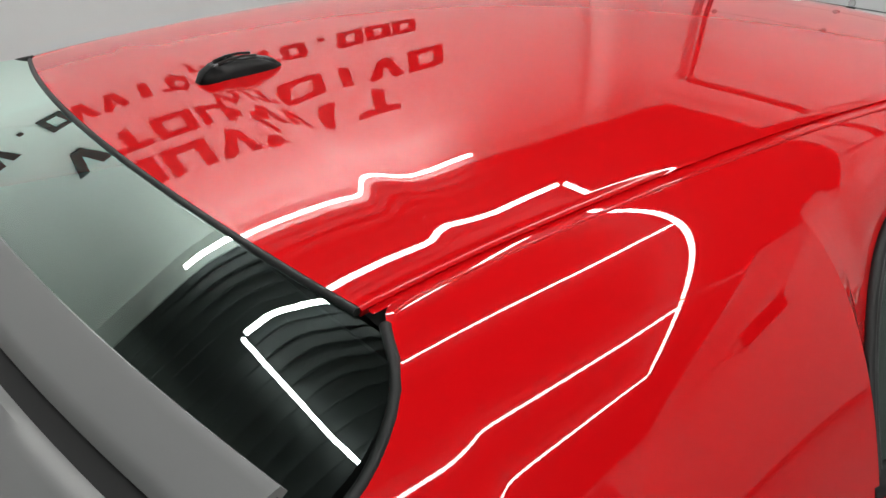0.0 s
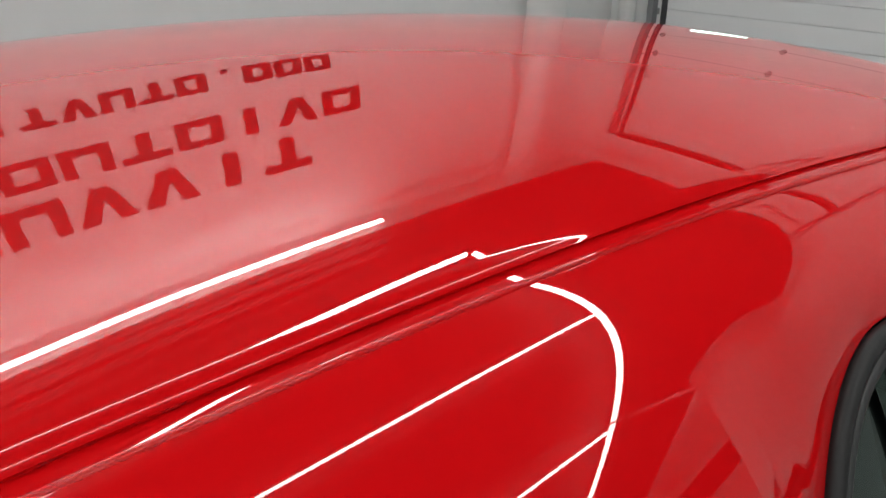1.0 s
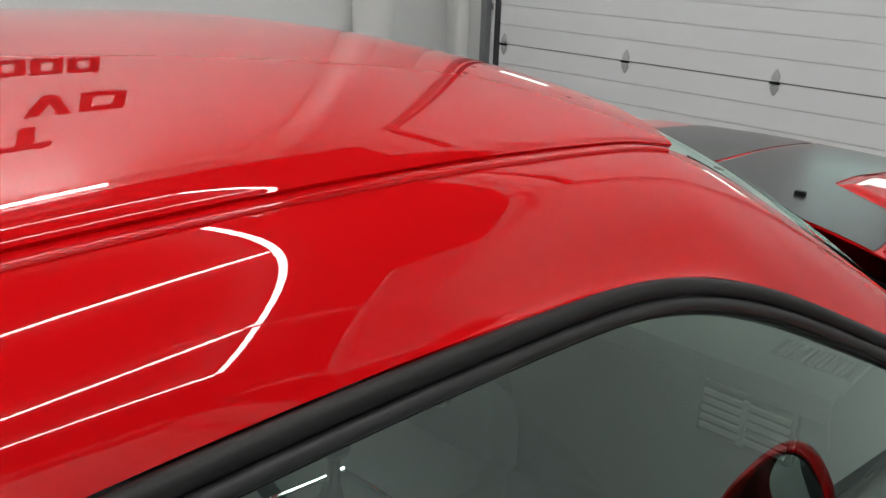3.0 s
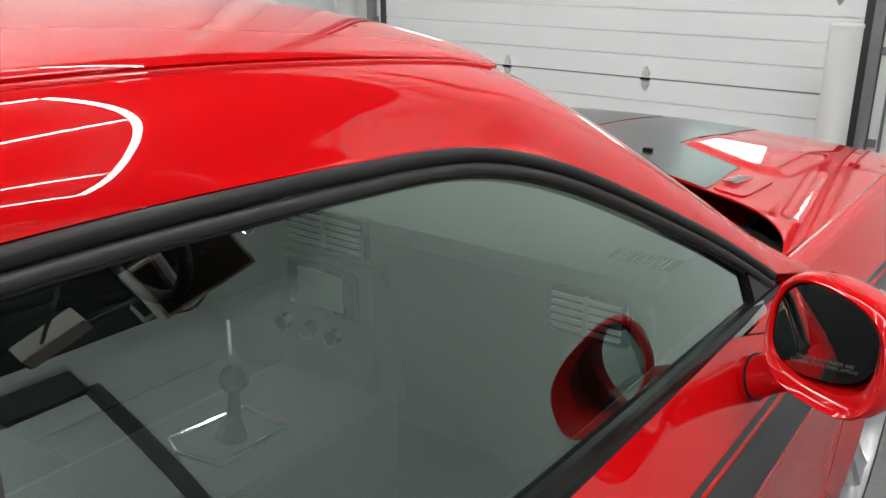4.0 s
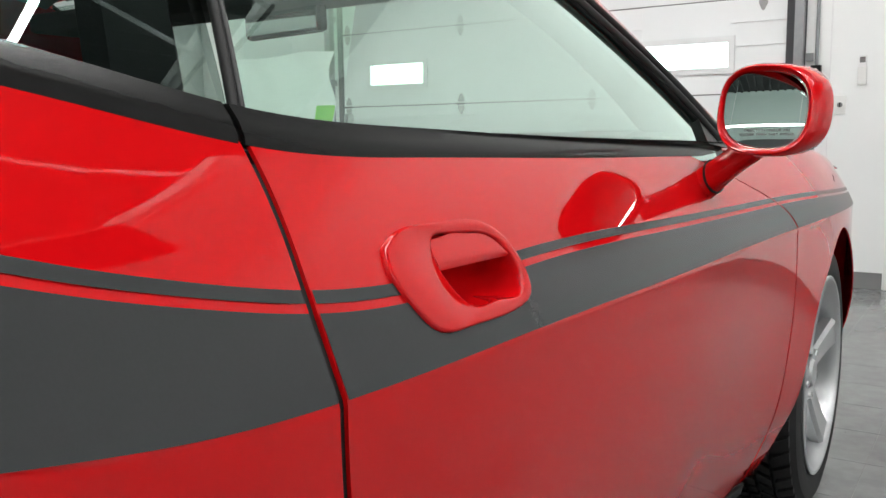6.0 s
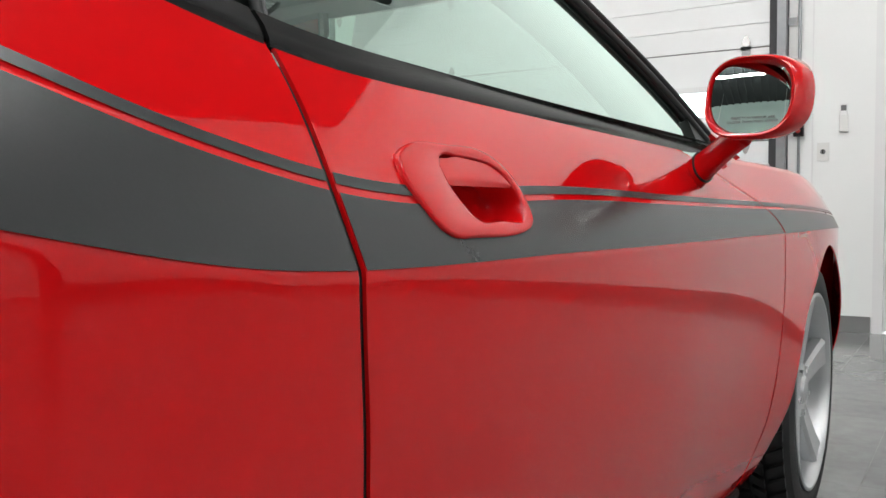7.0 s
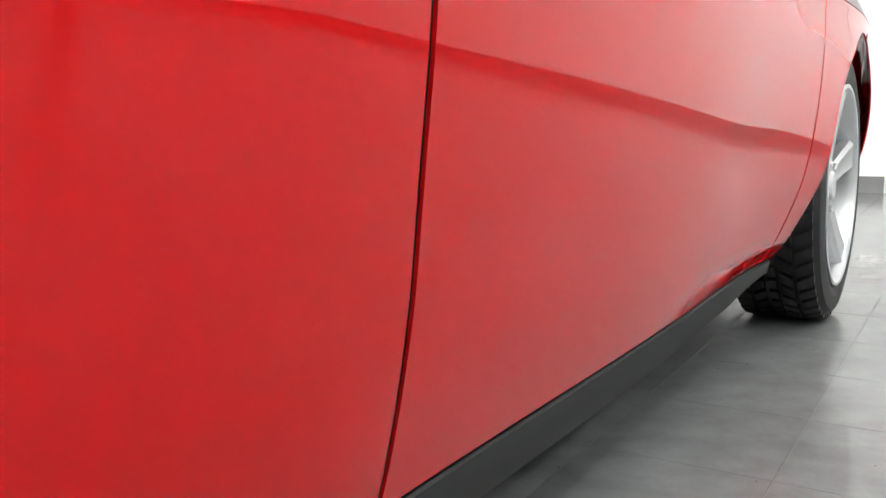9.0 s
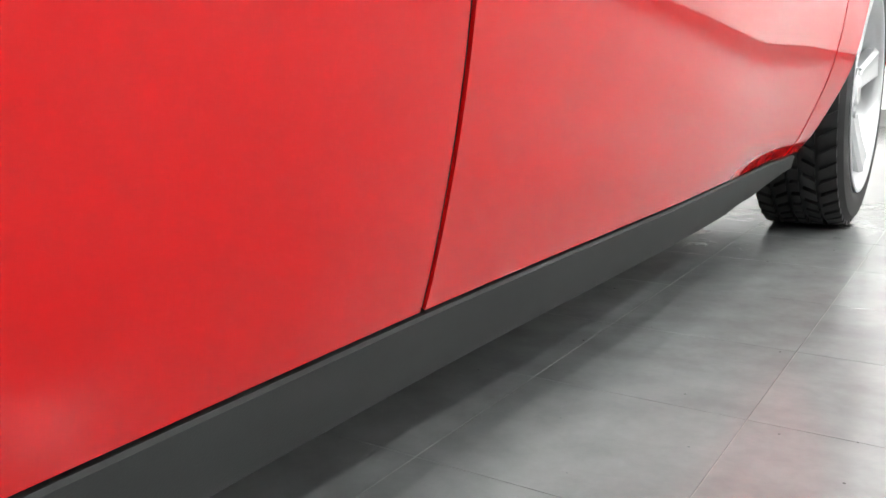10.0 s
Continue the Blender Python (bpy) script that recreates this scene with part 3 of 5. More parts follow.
GAP = 0.0039
for s in (1, -1):
    door = part("door", sheet_bm(skin(lambda z: rear_cut(z) + GAP, lambda z: min(front_cut(z), 0.95) - GAP, FINE, ROWS, belt_z, s), (s, 0, 0), 0.0035), RED, car, "closed red door with a recessed pull handle", True)
    smooth_by_angle(door, 40)
    q = part("quarter_panel", sheet_bm(skin(lambda z: -2.45, lambda z: rear_cut(z) - GAP, COARSE, ROWS, belt_z, s), (s, 0, 0), 0.0035), RED, car, "", True)
    smooth_by_angle(q, 40)

    def fender_top(y):
        return 0.955 - 0.018 * (y - 0.8) - max(0.0, y - 1.55) ** 2 * 0.13
    low_line = [(front_cut(SILL_Z) + GAP + (0.912 - front_cut(SILL_Z) - GAP) * t, SILL_Z) for t in np.linspace(0, 1, 14)[:-1]]
    low_line += [(y, max(SILL_Z, arch_front(y))) for y in np.concatenate([np.linspace(0.912, 1.2, 34), np.linspace(1.21, 1.75, 26), np.linspace(1.76, 1.90, 16)])] + [(2.1, SILL_Z), (2.30, SILL_Z)]
    arc = np.concatenate([[0], np.cumsum([math.dist(p, q) for p, q in zip(low_line, low_line[1:])])])
    arc /= arc[-1]
    zt0 = 0.955
    fpts = []
    for u in np.concatenate([np.linspace(0, 0.45, 70), np.linspace(0.46, 1, 50)]):
        by, bz = np.interp(u, arc, [p[0] for p in low_line]), np.interp(u, arc, [p[1] for p in low_line])
        ty = front_cut(zt0) + GAP + u * (2.30 - front_cut(zt0))
        tz = min(fender_top(ty), 0.955)
        row = []
        for v in np.linspace(0, 1, 60):
            lz = SILL_Z + v * (zt0 - SILL_Z)
            ly = front_cut(lz) + GAP
            ry, rz = 2.30, SILL_Z + v * (fender_top(2.30) - SILL_Z)
            c0, c1, c2, c3 = (front_cut(SILL_Z) + GAP, SILL_Z), (front_cut(zt0) + GAP, zt0), (2.30, SILL_Z), (2.30, fender_top(2.30))
            p = []
            for k, (bb, tt, ll, rr) in enumerate(((by, ty, ly, ry), (bz, tz, lz, rz))):
                p.append((1 - v) * bb + v * tt + (1 - u) * ll + u * rr - ((1 - u) * (1 - v) * c0[k] + (1 - u) * v * c1[k] + u * (1 - v) * c2[k] + u * v * c3[k]))
            y, z = p
            x = side_x(y, z)
            row.append((s * x, y, z))
        fpts.append(row)
    fender = part("front_fender", sheet_bm(fpts, (s, 0, 0), 0.0035), RED, car, "", True)
    smooth_by_angle(fender, 40)
    tpts = []
    for y in np.linspace(0.56, 2.30, 70):
        zt = min(fender_top(y), 0.955)
        x1 = side_x(y, zt)
        x0 = min(0.832, x1 - 0.03)
        z1 = zt + 0.005
        row = []
        for t in np.linspace(0, 1, 12):
            row.append((s * ((1 - t) ** 2 * x1 + 2 * t * (1 - t) * (x1 - 0.022) + t * t * x0), y, (1 - t) ** 2 * zt + 2 * t * (1 - t) * (zt + 0.022) + t * t * (zt + 0.012)))
        tpts.append(row)
    sheet("fender_top", tpts, (0, 0, 1), RED, car, thick=0.010)
    for cut, dz0 in ((rear_cut, 0.0), (front_cut, 0.0)):
        zz = np.linspace(0.25, 0.985 if cut is rear_cut else 0.94, 50)
        # black strip just under the skin paints the shade inside the door gaps
        sheet("joint_backing", [[(s * (side_x(cut(z), z) - 0.0045), cut(z) + dy, z) for dy in (-0.006, 0.006)] for z in zz], (s, 0, 0), BLACK, car)
    # black inner shell behind the joints, painted as dark as the unlit hollow
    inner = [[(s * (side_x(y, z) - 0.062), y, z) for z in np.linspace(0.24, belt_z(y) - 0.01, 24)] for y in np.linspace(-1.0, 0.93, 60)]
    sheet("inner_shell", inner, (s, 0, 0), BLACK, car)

    # vinyl stripe and pin line, cut at the panel joints
    def decal(name, zlo, zhi, ya, yb, n, parent, rows):
        pts = []
        for u in n:
            row = []
            for v in np.linspace(0, 1, rows):
                y = ya(0.87) + u * (yb(0.87) - ya(0.87))
                for _ in range(4):
                    z = zlo(y) + v * (zhi(y) - zlo(y))
                    y = ya(z) + u * (yb(z) - ya(z))
                x = side_x(y, z)
                row.append((s * (x + 0.0009 - pocket(y, z)), y, z + 0.0002))
            pts.append(row)
        sheet(name, pts, (s, 0, 0), VINYL, parent, "matte dark grey vinyl stripe")

    low = lambda y: crease_z(y) + 0.0015
    pin0 = lambda y: stripe_z(y) - 0.0145
    pin1 = lambda y: stripe_z(y) - 0.0085
    for nm, a, b, n, par in (("stripe", lambda z: -2.3, lambda z: rear_cut(z) - GAP - 0.001, DENSE, q), ("stripe", lambda z: rear_cut(z) + GAP + 0.001, lambda z: min(front_cut(z), 0.95) - GAP - 0.001, DENSE, door), ("stripe", lambda z: front_cut(z) + GAP + 0.001, lambda z: 2.1, DENSE, fender)):
        decal(nm, low, pin0, a, b, n, par, 56)
        decal("stripe_line", pin1, stripe_z, a, b, n, par, 4)

    # sill
    ys = np.linspace(-1.03, 0.905, 60)
    sp = [[(s * (x + (side_x(y, 0.249) - 0.8445 if x > 0.7 else 0.0)), y, max(z, 0.176 + 0.034 * max(0.0, (y - 0.45) / 0.455) ** 1.5)) for x, z in ((0.82, 0.2440), (0.8425, 0.2435), (0.8450, 0.2405), (0.839, 0.215), (0.831, 0.186), (0.825, 0.176), (0.81, 0.172), (0.60, 0.180))] for y in ys]
    sheet("sill_cover", sp, (s, 0, -0.3), SILL, car, "dark grey plastic sill cover", thick=0.004)
    sheet("sill_seal", [[(s * (side_x(y, SILL_Z) - 0.002), y, 0.2478), (s * 0.81, y, 0.246)] for y in ys], (0, 0, -1), BLACK, car)


# windscreen, rear glass
def quad_lerp(a, b, t):
    return [p + (q - p) * t for p, q in zip(a, b)]


ws = []
for v in np.linspace(0, 1, 30):
    row = []
    for u in np.linspace(-1, 1, 41):
        top = (u * 0.592, 0.436 - 0.150 * u * u, roof_z(0.0, 0.43) - 0.006 - (roof_z(0.0, 0.43) - 0.006 - 1.312) * u * u)
        bot = (u * 0.795, 1.170 - 0.37 * u * u, 0.990 - 0.005 * u * u)
        p = quad_lerp(top, bot, v)
        b = 0.035 * math.sin(math.pi * v) * (1 - abs(u) ** 2.5) + 0.022 * math.sin(math.pi * v)
        row.append((p[0], p[1] + b * 0.4, p[2] + b * 0.9))
    ws.append(row)
screen = sheet("windscreen", ws, (0, 0.5, 0.8), GLASS, car, "green tinted windscreen")
def rear_point(u, v, up=0.0):
    y = -1.308 + 0.066 * u * u - v * (0.55 + 0.043 * u * u)
    half = rail_x(-1.236 - v * 0.60) - 0.002
    z = (1 - v) * (roof_z(0, -1.30) - 0.004 - (roof_z(0, -1.30) - rail_z(-1.236)) * abs(u) ** 2.2) + v * (1.112 - 0.022 * u * u) + 0.05 * v * (1 - v) * (1 - u * u)
    return (u * half, y, z + up)


bk = [[rear_point(u, v) for u in np.linspace(-1, 1, 41)] for v in np.linspace(0, 1, 30)]
rear = sheet("rear_glass", bk, (0, -0.5, 0.8), GLASS, car, "dark tinted rear window")
part("rear_glass_seal", tube_bm([(x, roof_rear(x) - 0.003, roof_z(x, roof_rear(x)) - 0.004) for x in np.linspace(-0.58, 0.58, 40)], 0.0048, 8), RUBBER, car, smooth=True)
for s in (1, -1):
    part("rear_glass_seal", tube_bm([(s * (rail_x(y) - 0.004), y, rail_z(y) - 0.002) for y in np.linspace(-1.84, -1.235, 40)], 0.006, 8), RUBBER, car, smooth=True)
    part("windscreen_seal", tube_bm([(s * (rail_x(y) - 0.003), y, rail_z(y) - 0.003) for y in np.linspace(0.29, 0.79, 30)], 0.005, 8), RUBBER, car, smooth=True)
part("windscreen_seal", tube_bm([(x, roof_front(x) + 0.003, roof_z(x, roof_front(x)) - 0.009) for x in np.linspace(-0.56, 0.56, 40)], 0.004, 8), RUBBER, car, smooth=True)


# side windows: door glass, quarter glass, their black frames
def window_side(s):
    split = lambda z: -0.530 + (z - 1.01) * 0.256

    def gl(ya, yb, n, flare=0.0):
        pts = []
        for y0 in np.linspace(0, 1, n):
            row = []
            for v in np.linspace(0, 1, 24):
                y = ya(1.0) + y0 * (yb(1.0) - ya(1.0))
                for _ in range(4):
                    lo = belt_z(y) - 0.01 + 0.25 * flare
                    hi = max(lo + 0.004, frame_top(y) - 0.022)
                    z = lo + v * (hi - lo)
                    y = ya(z) + y0 * (yb(z) - ya(z))
                row.append((s * (glass_x(z) - 0.012 - 0.2 * flare + flare * (max(0.0, split(z) - y) - 1.33 * (z - 1.15))), y, z))
            pts.append(row)
        return pts
    a = sheet("door_glass", gl(lambda z: split(z) + 0.006, lambda z: 0.60, 60), (s, 0, 0.4), GLASS, car, "green tinted door window")
    b = sheet("quarter_glass", gl(lambda z: -0.725, lambda z: split(z) - 0.006, 60, 0.06), (s, 0, 0.4), GLASS_DARK, car, "dark quarter window")
    # dark centre pillar behind the front of the quarter window
    sheet("centre_pillar", [[(s * (glass_x(z) - dx), split(z) + dy, z) for dy, dx in ((-0.070, 0.080), (-0.066, 0.056), (-0.055, 0.051), (-0.012, 0.050), (-0.002, 0.060))] for z in np.linspace(0.96, 1.29, 16)], (s, 0, 0.4), SEAT, car, "dark centre pillar trim", thick=0.006)
    # division between the two panes
    part("glass_seal", tube_bm([(s * (glass_x(z) - 0.010), split(z) - 0.0035, z) for z in np.linspace(1.0, 1.285, 12)], 0.0042, 10), RUBBER, car, smooth=True)
    part("glass_edge", tube_bm([(s * (glass_x(z) - 0.009), split(z) + 0.0035, z) for z in np.linspace(1.0, 1.285, 12)], 0.0026, 10), STRIP, car, "grey edge of the door window", True)
    # frame: outer rubber, groove, inner rubber
    for off, dx, r, mat in ((0.0075, 0.001, 0.0080, RUBBER), (0.0205, -0.002, 0.0062, STRIP), (0.0275, -0.009, 0.0035, BLACK)):
        pts = []
        for y in np.concatenate([REAR_END + 0.002 + 0.235 * np.linspace(0, 1, 80) ** 2.2, np.linspace(-0.495, 0.632, 112)]):
            sl = (frame_top(y + 0.004) - frame_top(y - 0.004)) / 0.008
            k = 1 / math.sqrt(1 + sl * sl)
            z, yy = frame_top(y) - off * k, y + off * sl * k
            if z > belt_z(yy) + 0.004:
                pts.append((s * (glass_x(z) + dx), yy, z))
        part("window_frame", tube_bm(pts, r, 10, flat=1.0), mat, car, smooth=True)
    # belt moulding, split at the joint
    for y0, y1 in ((-0.745, -0.5505), (-0.5445, 0.655)):
        pts = []
        for y in np.linspace(y0, y1, 50):
            zb = belt_z(y)
            xb = side_x(y, zb)
            h = 0.023 + 0.004 * max(0.0, min(1.0, -(y + 0.2) / 0.4))
            xg = glass_x(zb + h) - 0.010
            pts.append([(s * x, y, z) for x, z in ((xb - 0.004, zb - 0.004), (xb + 0.0015, zb - 0.002), (xb + 0.001, zb + 0.004), (xb - 0.004, zb + h * 0.55), (xb - 0.011, zb + h * 0.88), (xg + 0.012, zb + h), (xg + 0.003, zb + h * 0.98), (xg, zb + h * 0.8))])
        sheet("belt_moulding", pts, (s, 0, 0.6), SATIN, car, "satin black belt moulding", thick=0.004)
    # small fixed corner piece at the mirror
    tri = bmesh.new()
    cs = [(0.545, belt_z(0.545) + 0.02), (0.655, 0.975), (0.628, 1.008), (0.555, 1.052)]
    o = [tri.verts.new((s * (glass_x(z) - 0.002), y, z)) for y, z in cs]
    i_ = [tri.verts.new((s * (glass_x(z) - 0.02), y, z)) for y, z in cs]
    tri.faces.new(o)
    tri.faces.new(i_[::-1])
    for k in range(4):
        tri.faces.new((o[k], i_[k], i_[(k + 1) % 4], o[(k + 1) % 4]))
    bmesh.ops.recalc_face_normals(tri, faces=tri.faces)
    part("mirror_corner", tri, SATIN, car)


window_side(1)
window_side(-1)

# matte cover over the lower rear glass and the boot lid
def cover_band(name, v0, v1, up, mat, label, thick):
    """A strip across the rear window whose edges bow with its width."""
    pts = []
    for t in np.linspace(0, 1, 12):
        row = []
        for u in np.linspace(-1, 1, 40):
            w = 0.965 * u
            v = (1 - t) * v0(0.68 * w) + t * v1(0.68 * w)
            roll = 0.010 * (max(0.0, 1 - t / 0.12) ** 2 + max(0.0, (t - 0.88) / 0.12) ** 2)
            row.append(rear_point(w, v, up - roll * (thick > 0.005)))
        pts.append(row)
    sheet(name, pts, (0, -0.4, 0.8), mat, car, label, thick=thick)


upper = lambda x: 0.284 - 0.12 * x * x
lower = lambda x: 0.402 - 0.15 * x * x
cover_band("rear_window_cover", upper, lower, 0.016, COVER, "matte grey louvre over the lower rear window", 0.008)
cover_band("cover_gap", lambda x: lower(x) - 0.01, lambda x: lower(x) + 0.05, 0.002, BLACK, "", 0.003)
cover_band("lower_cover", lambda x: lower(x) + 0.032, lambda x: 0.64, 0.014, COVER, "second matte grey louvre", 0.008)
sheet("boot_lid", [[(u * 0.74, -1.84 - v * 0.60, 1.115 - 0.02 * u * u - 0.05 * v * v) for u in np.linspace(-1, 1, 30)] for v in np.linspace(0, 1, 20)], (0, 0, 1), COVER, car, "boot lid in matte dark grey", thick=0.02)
sheet("tail_panel", [[(u * (0.90 - 0.06 * v), -2.44 - 0.04 * math.sin(v * 3), 1.04 - v * 0.62) for u in np.linspace(-1, 1, 30)] for v in np.linspace(0, 1, 14)], (0, -1, 0), RED, car, thick=0.02)
for s in (1, -1):
    sheet("rear_shoulder", [[(s * ((1 - t) * 0.735 + t * side_x(y, belt_z(y))), y, (1 - t) * (1.085 - 0.05 * max(0, (-1.7 - y) / 0.74) ** 2) + t * belt_z(y) + 0.05 * t * (1 - t)) for t in np.linspace(0, 1, 10)] for y in np.linspace(-2.44, -1.84, 24)], (0, 0, 1), RED, car, thick=0.01)


# bonnet with its centre stripe and two raised scoops
hood_rear = spline([(0.0, 1.285), (0.34, 1.248), (0.469, 1.207), (0.585, 1.155), (0.696, 1.098), (0.773, 1.0), (0.81, 0.905), (0.83, 0.82)])


def stripe_edge(y):
    """Half width of the bonnet stripe, cut back by the scoops."""
    return 0.565 - 0.022 * soft((y - 1.17) / 0.3) - 0.225 * max(0.0, min(1.0, (y - 1.465) / 0.165)) + 0.03 * soft((y - 1.75) / 0.2)


def hood_z(x, y):
    a = abs(x)
    base = 0.961 + 0.045 * (1 - (a / 0.83) ** 2) - 0.048 * (y - 1.0) - max(0.0, y - 1.75) ** 2 * 0.10
    k = soft((y - 1.44) / 0.06) * soft((2.05 - y) / 0.30) * soft((0.665 - a) / 0.05) * soft((a - stripe_edge(y)) / 0.05)
    groove = math.exp(-((a - 0.77 + 0.14 * (y - 1.08)) / 0.010) ** 2) * soft((y - 1.08) / 0.05) * soft((1.66 - y) / 0.06)
    return base + 0.012 * k - 0.006 * groove


hp = []
for u in np.linspace(0, 1, 130):
    row = []
    for x in np.linspace(-0.829, 0.829, 161):
        y = hood_rear(abs(x)) + u * (2.30 - 0.12 * x * x - hood_rear(abs(x)))
        row.append((x, y, hood_z(x, y)))
    hp.append(row)
hood = sheet("bonnet", hp, (0, 0, 1), RED, car, "red bonnet with raised scoops and a matte stripe", thick=0.004)
for side in (-1, 1):
    dp = []
    for u in np.linspace(0, 1, 110):
        row = []
        for t in np.linspace(0, 1, 40):
            y = 1.2 + u
            for _ in range(6):
                w = stripe_edge(y)
                x = 0.040 + t * (w - 0.040) if side > 0 else -w + t * (w + 0.026)
                y0 = hood_rear(abs(x)) + 0.004
                y = y0 + u * (2.26 - y0)
            row.append((x, y, hood_z(x, y) + 0.0015))
        dp.append(row)
    sheet("stripe", dp, (0, 0, 1), VINYL, hood, "matte dark grey bonnet stripe")
for s in (1, -1):
    pp = []
    for u in np.linspace(-1, 1, 24):
        row = []
        for v in np.linspace(-1, 1, 16):
            q = (abs(u) ** 6 + abs(v) ** 6) ** (1 / 6) / max(abs(u), abs(v), 1e-6)
            x, y = s * (0.610 + 0.042 * v / max(q, 1e-6)), 1.295 + 0.122 * u / max(q, 1e-6) - s * 0.0 - 0.25 * v * 0.047
            row.append((x, y, hood_z(x, y) + 0.0035))
        pp.append(row)
    sheet("badge_panel", pp, (0, 0, 1), RED, hood, thick=0.005)
    b = part("badge", box_bm(-0.056, 0.056, -0.016, -0.012, 0, 0.003), CHROME, hood, "small chrome badge of raised bars")
    b.matrix_basis = pose(s * 0.592, 1.300, hood_z(0.592, 1.300) + 0.0052, 0, s * 5, s * 88)
    part("badge_bar", box_bm(-0.056, 0.056, 0.012, 0.016, 0, 0.003), CHROME, b)
    for k in range(6):
        part("badge_bar", box_bm(-0.052 + k * 0.0185, -0.042 + k * 0.0185, -0.010, 0.010, 0, 0.004), CHROME, b)
part("washer_nozzle", box_bm(0.30, 0.325, 1.42, 1.438, hood_z(0.31, 1.43) - 0.002, hood_z(0.31, 1.43) + 0.012, 0.004), SATIN, hood)
# cowl: dark grille below the bonnet's rear edge, with wipers
cp = []
for v in np.linspace(0, 1, 10):
    row = []
    for x in np.linspace(-0.80, 0.80, 60):
        yb = 1.172 - 0.585 * x * x
        y = yb + v * (hood_rear(abs(x)) + 0.05 - yb)
        row.append((x, y, 0.962 - 0.055 * min(1.0, v * 3)))
    cp.append(row)
sheet("cowl_panel", cp, (0, 0, 1), BLACK, car, "black cowl grille", thick=0.01)
for k in range(46):
    x = -0.76 + k * 0.0338
    yb = 1.172 - 0.585 * x * x + 0.012
    part("cowl_slat", box_bm(x - 0.004, x + 0.004, yb + 0.02, yb + 0.07, 0.915, 0.938), RUBBER, car)
for x0, x1 in ((-0.62, 0.02), (0.05, 0.66)):
    w = part("wiper", tube_bm([(x0 + (x1 - x0) * t, 1.172 - 0.585 * (x0 + (x1 - x0) * t) ** 2 + 0.006, 0.992 + 0.006 * math.sin(t * 3)) for t in np.linspace(0, 1, 14)], 0.006, 8), SATIN, car, "black wiper blade")
part("windscreen_base_seal", tube_bm([(x, 1.155 - 0.565 * x * x, 0.998 - 0.004 * x * x) for x in np.linspace(-0.76, 0.76, 40)], 0.010, 8), RUBBER, car, smooth=True)
# nose
sheet("front_fascia", [[(u * (0.80 - 0.05 * v * v), 2.29 - 0.12 * u * u + 0.10 * math.sin(v * 3.0), 0.868 - v * 0.60) for u in np.linspace(-1, 1, 30)] for v in np.linspace(0, 1, 14)], (0, 1, 0), RED, car, thick=0.02)
# floor pan and wheel wells
part("underbody", box_bm(-0.80, 0.80, -2.3, 2.2, 0.19, 0.23), BLACK, car)
for s in (1, -1):
    for ya in (1.473, -1.473):
        well = [[(s * x, ya + 0.43 * math.cos(a), 0.34 + 0.43 * math.sin(a)) for x in (0.55, 0.70, 0.80)] for a in np.linspace(-0.35, math.pi + 0.35, 30)]
        sheet("wheel_well", well, (0, 0, -1), BLACK, car)
        part("wheel_well_back", box_bm(min(s * 0.53, s * 0.55), max(s * 0.53, s * 0.55), ya - 0.45, ya + 0.45, 0.2, 0.78), BLACK, car)


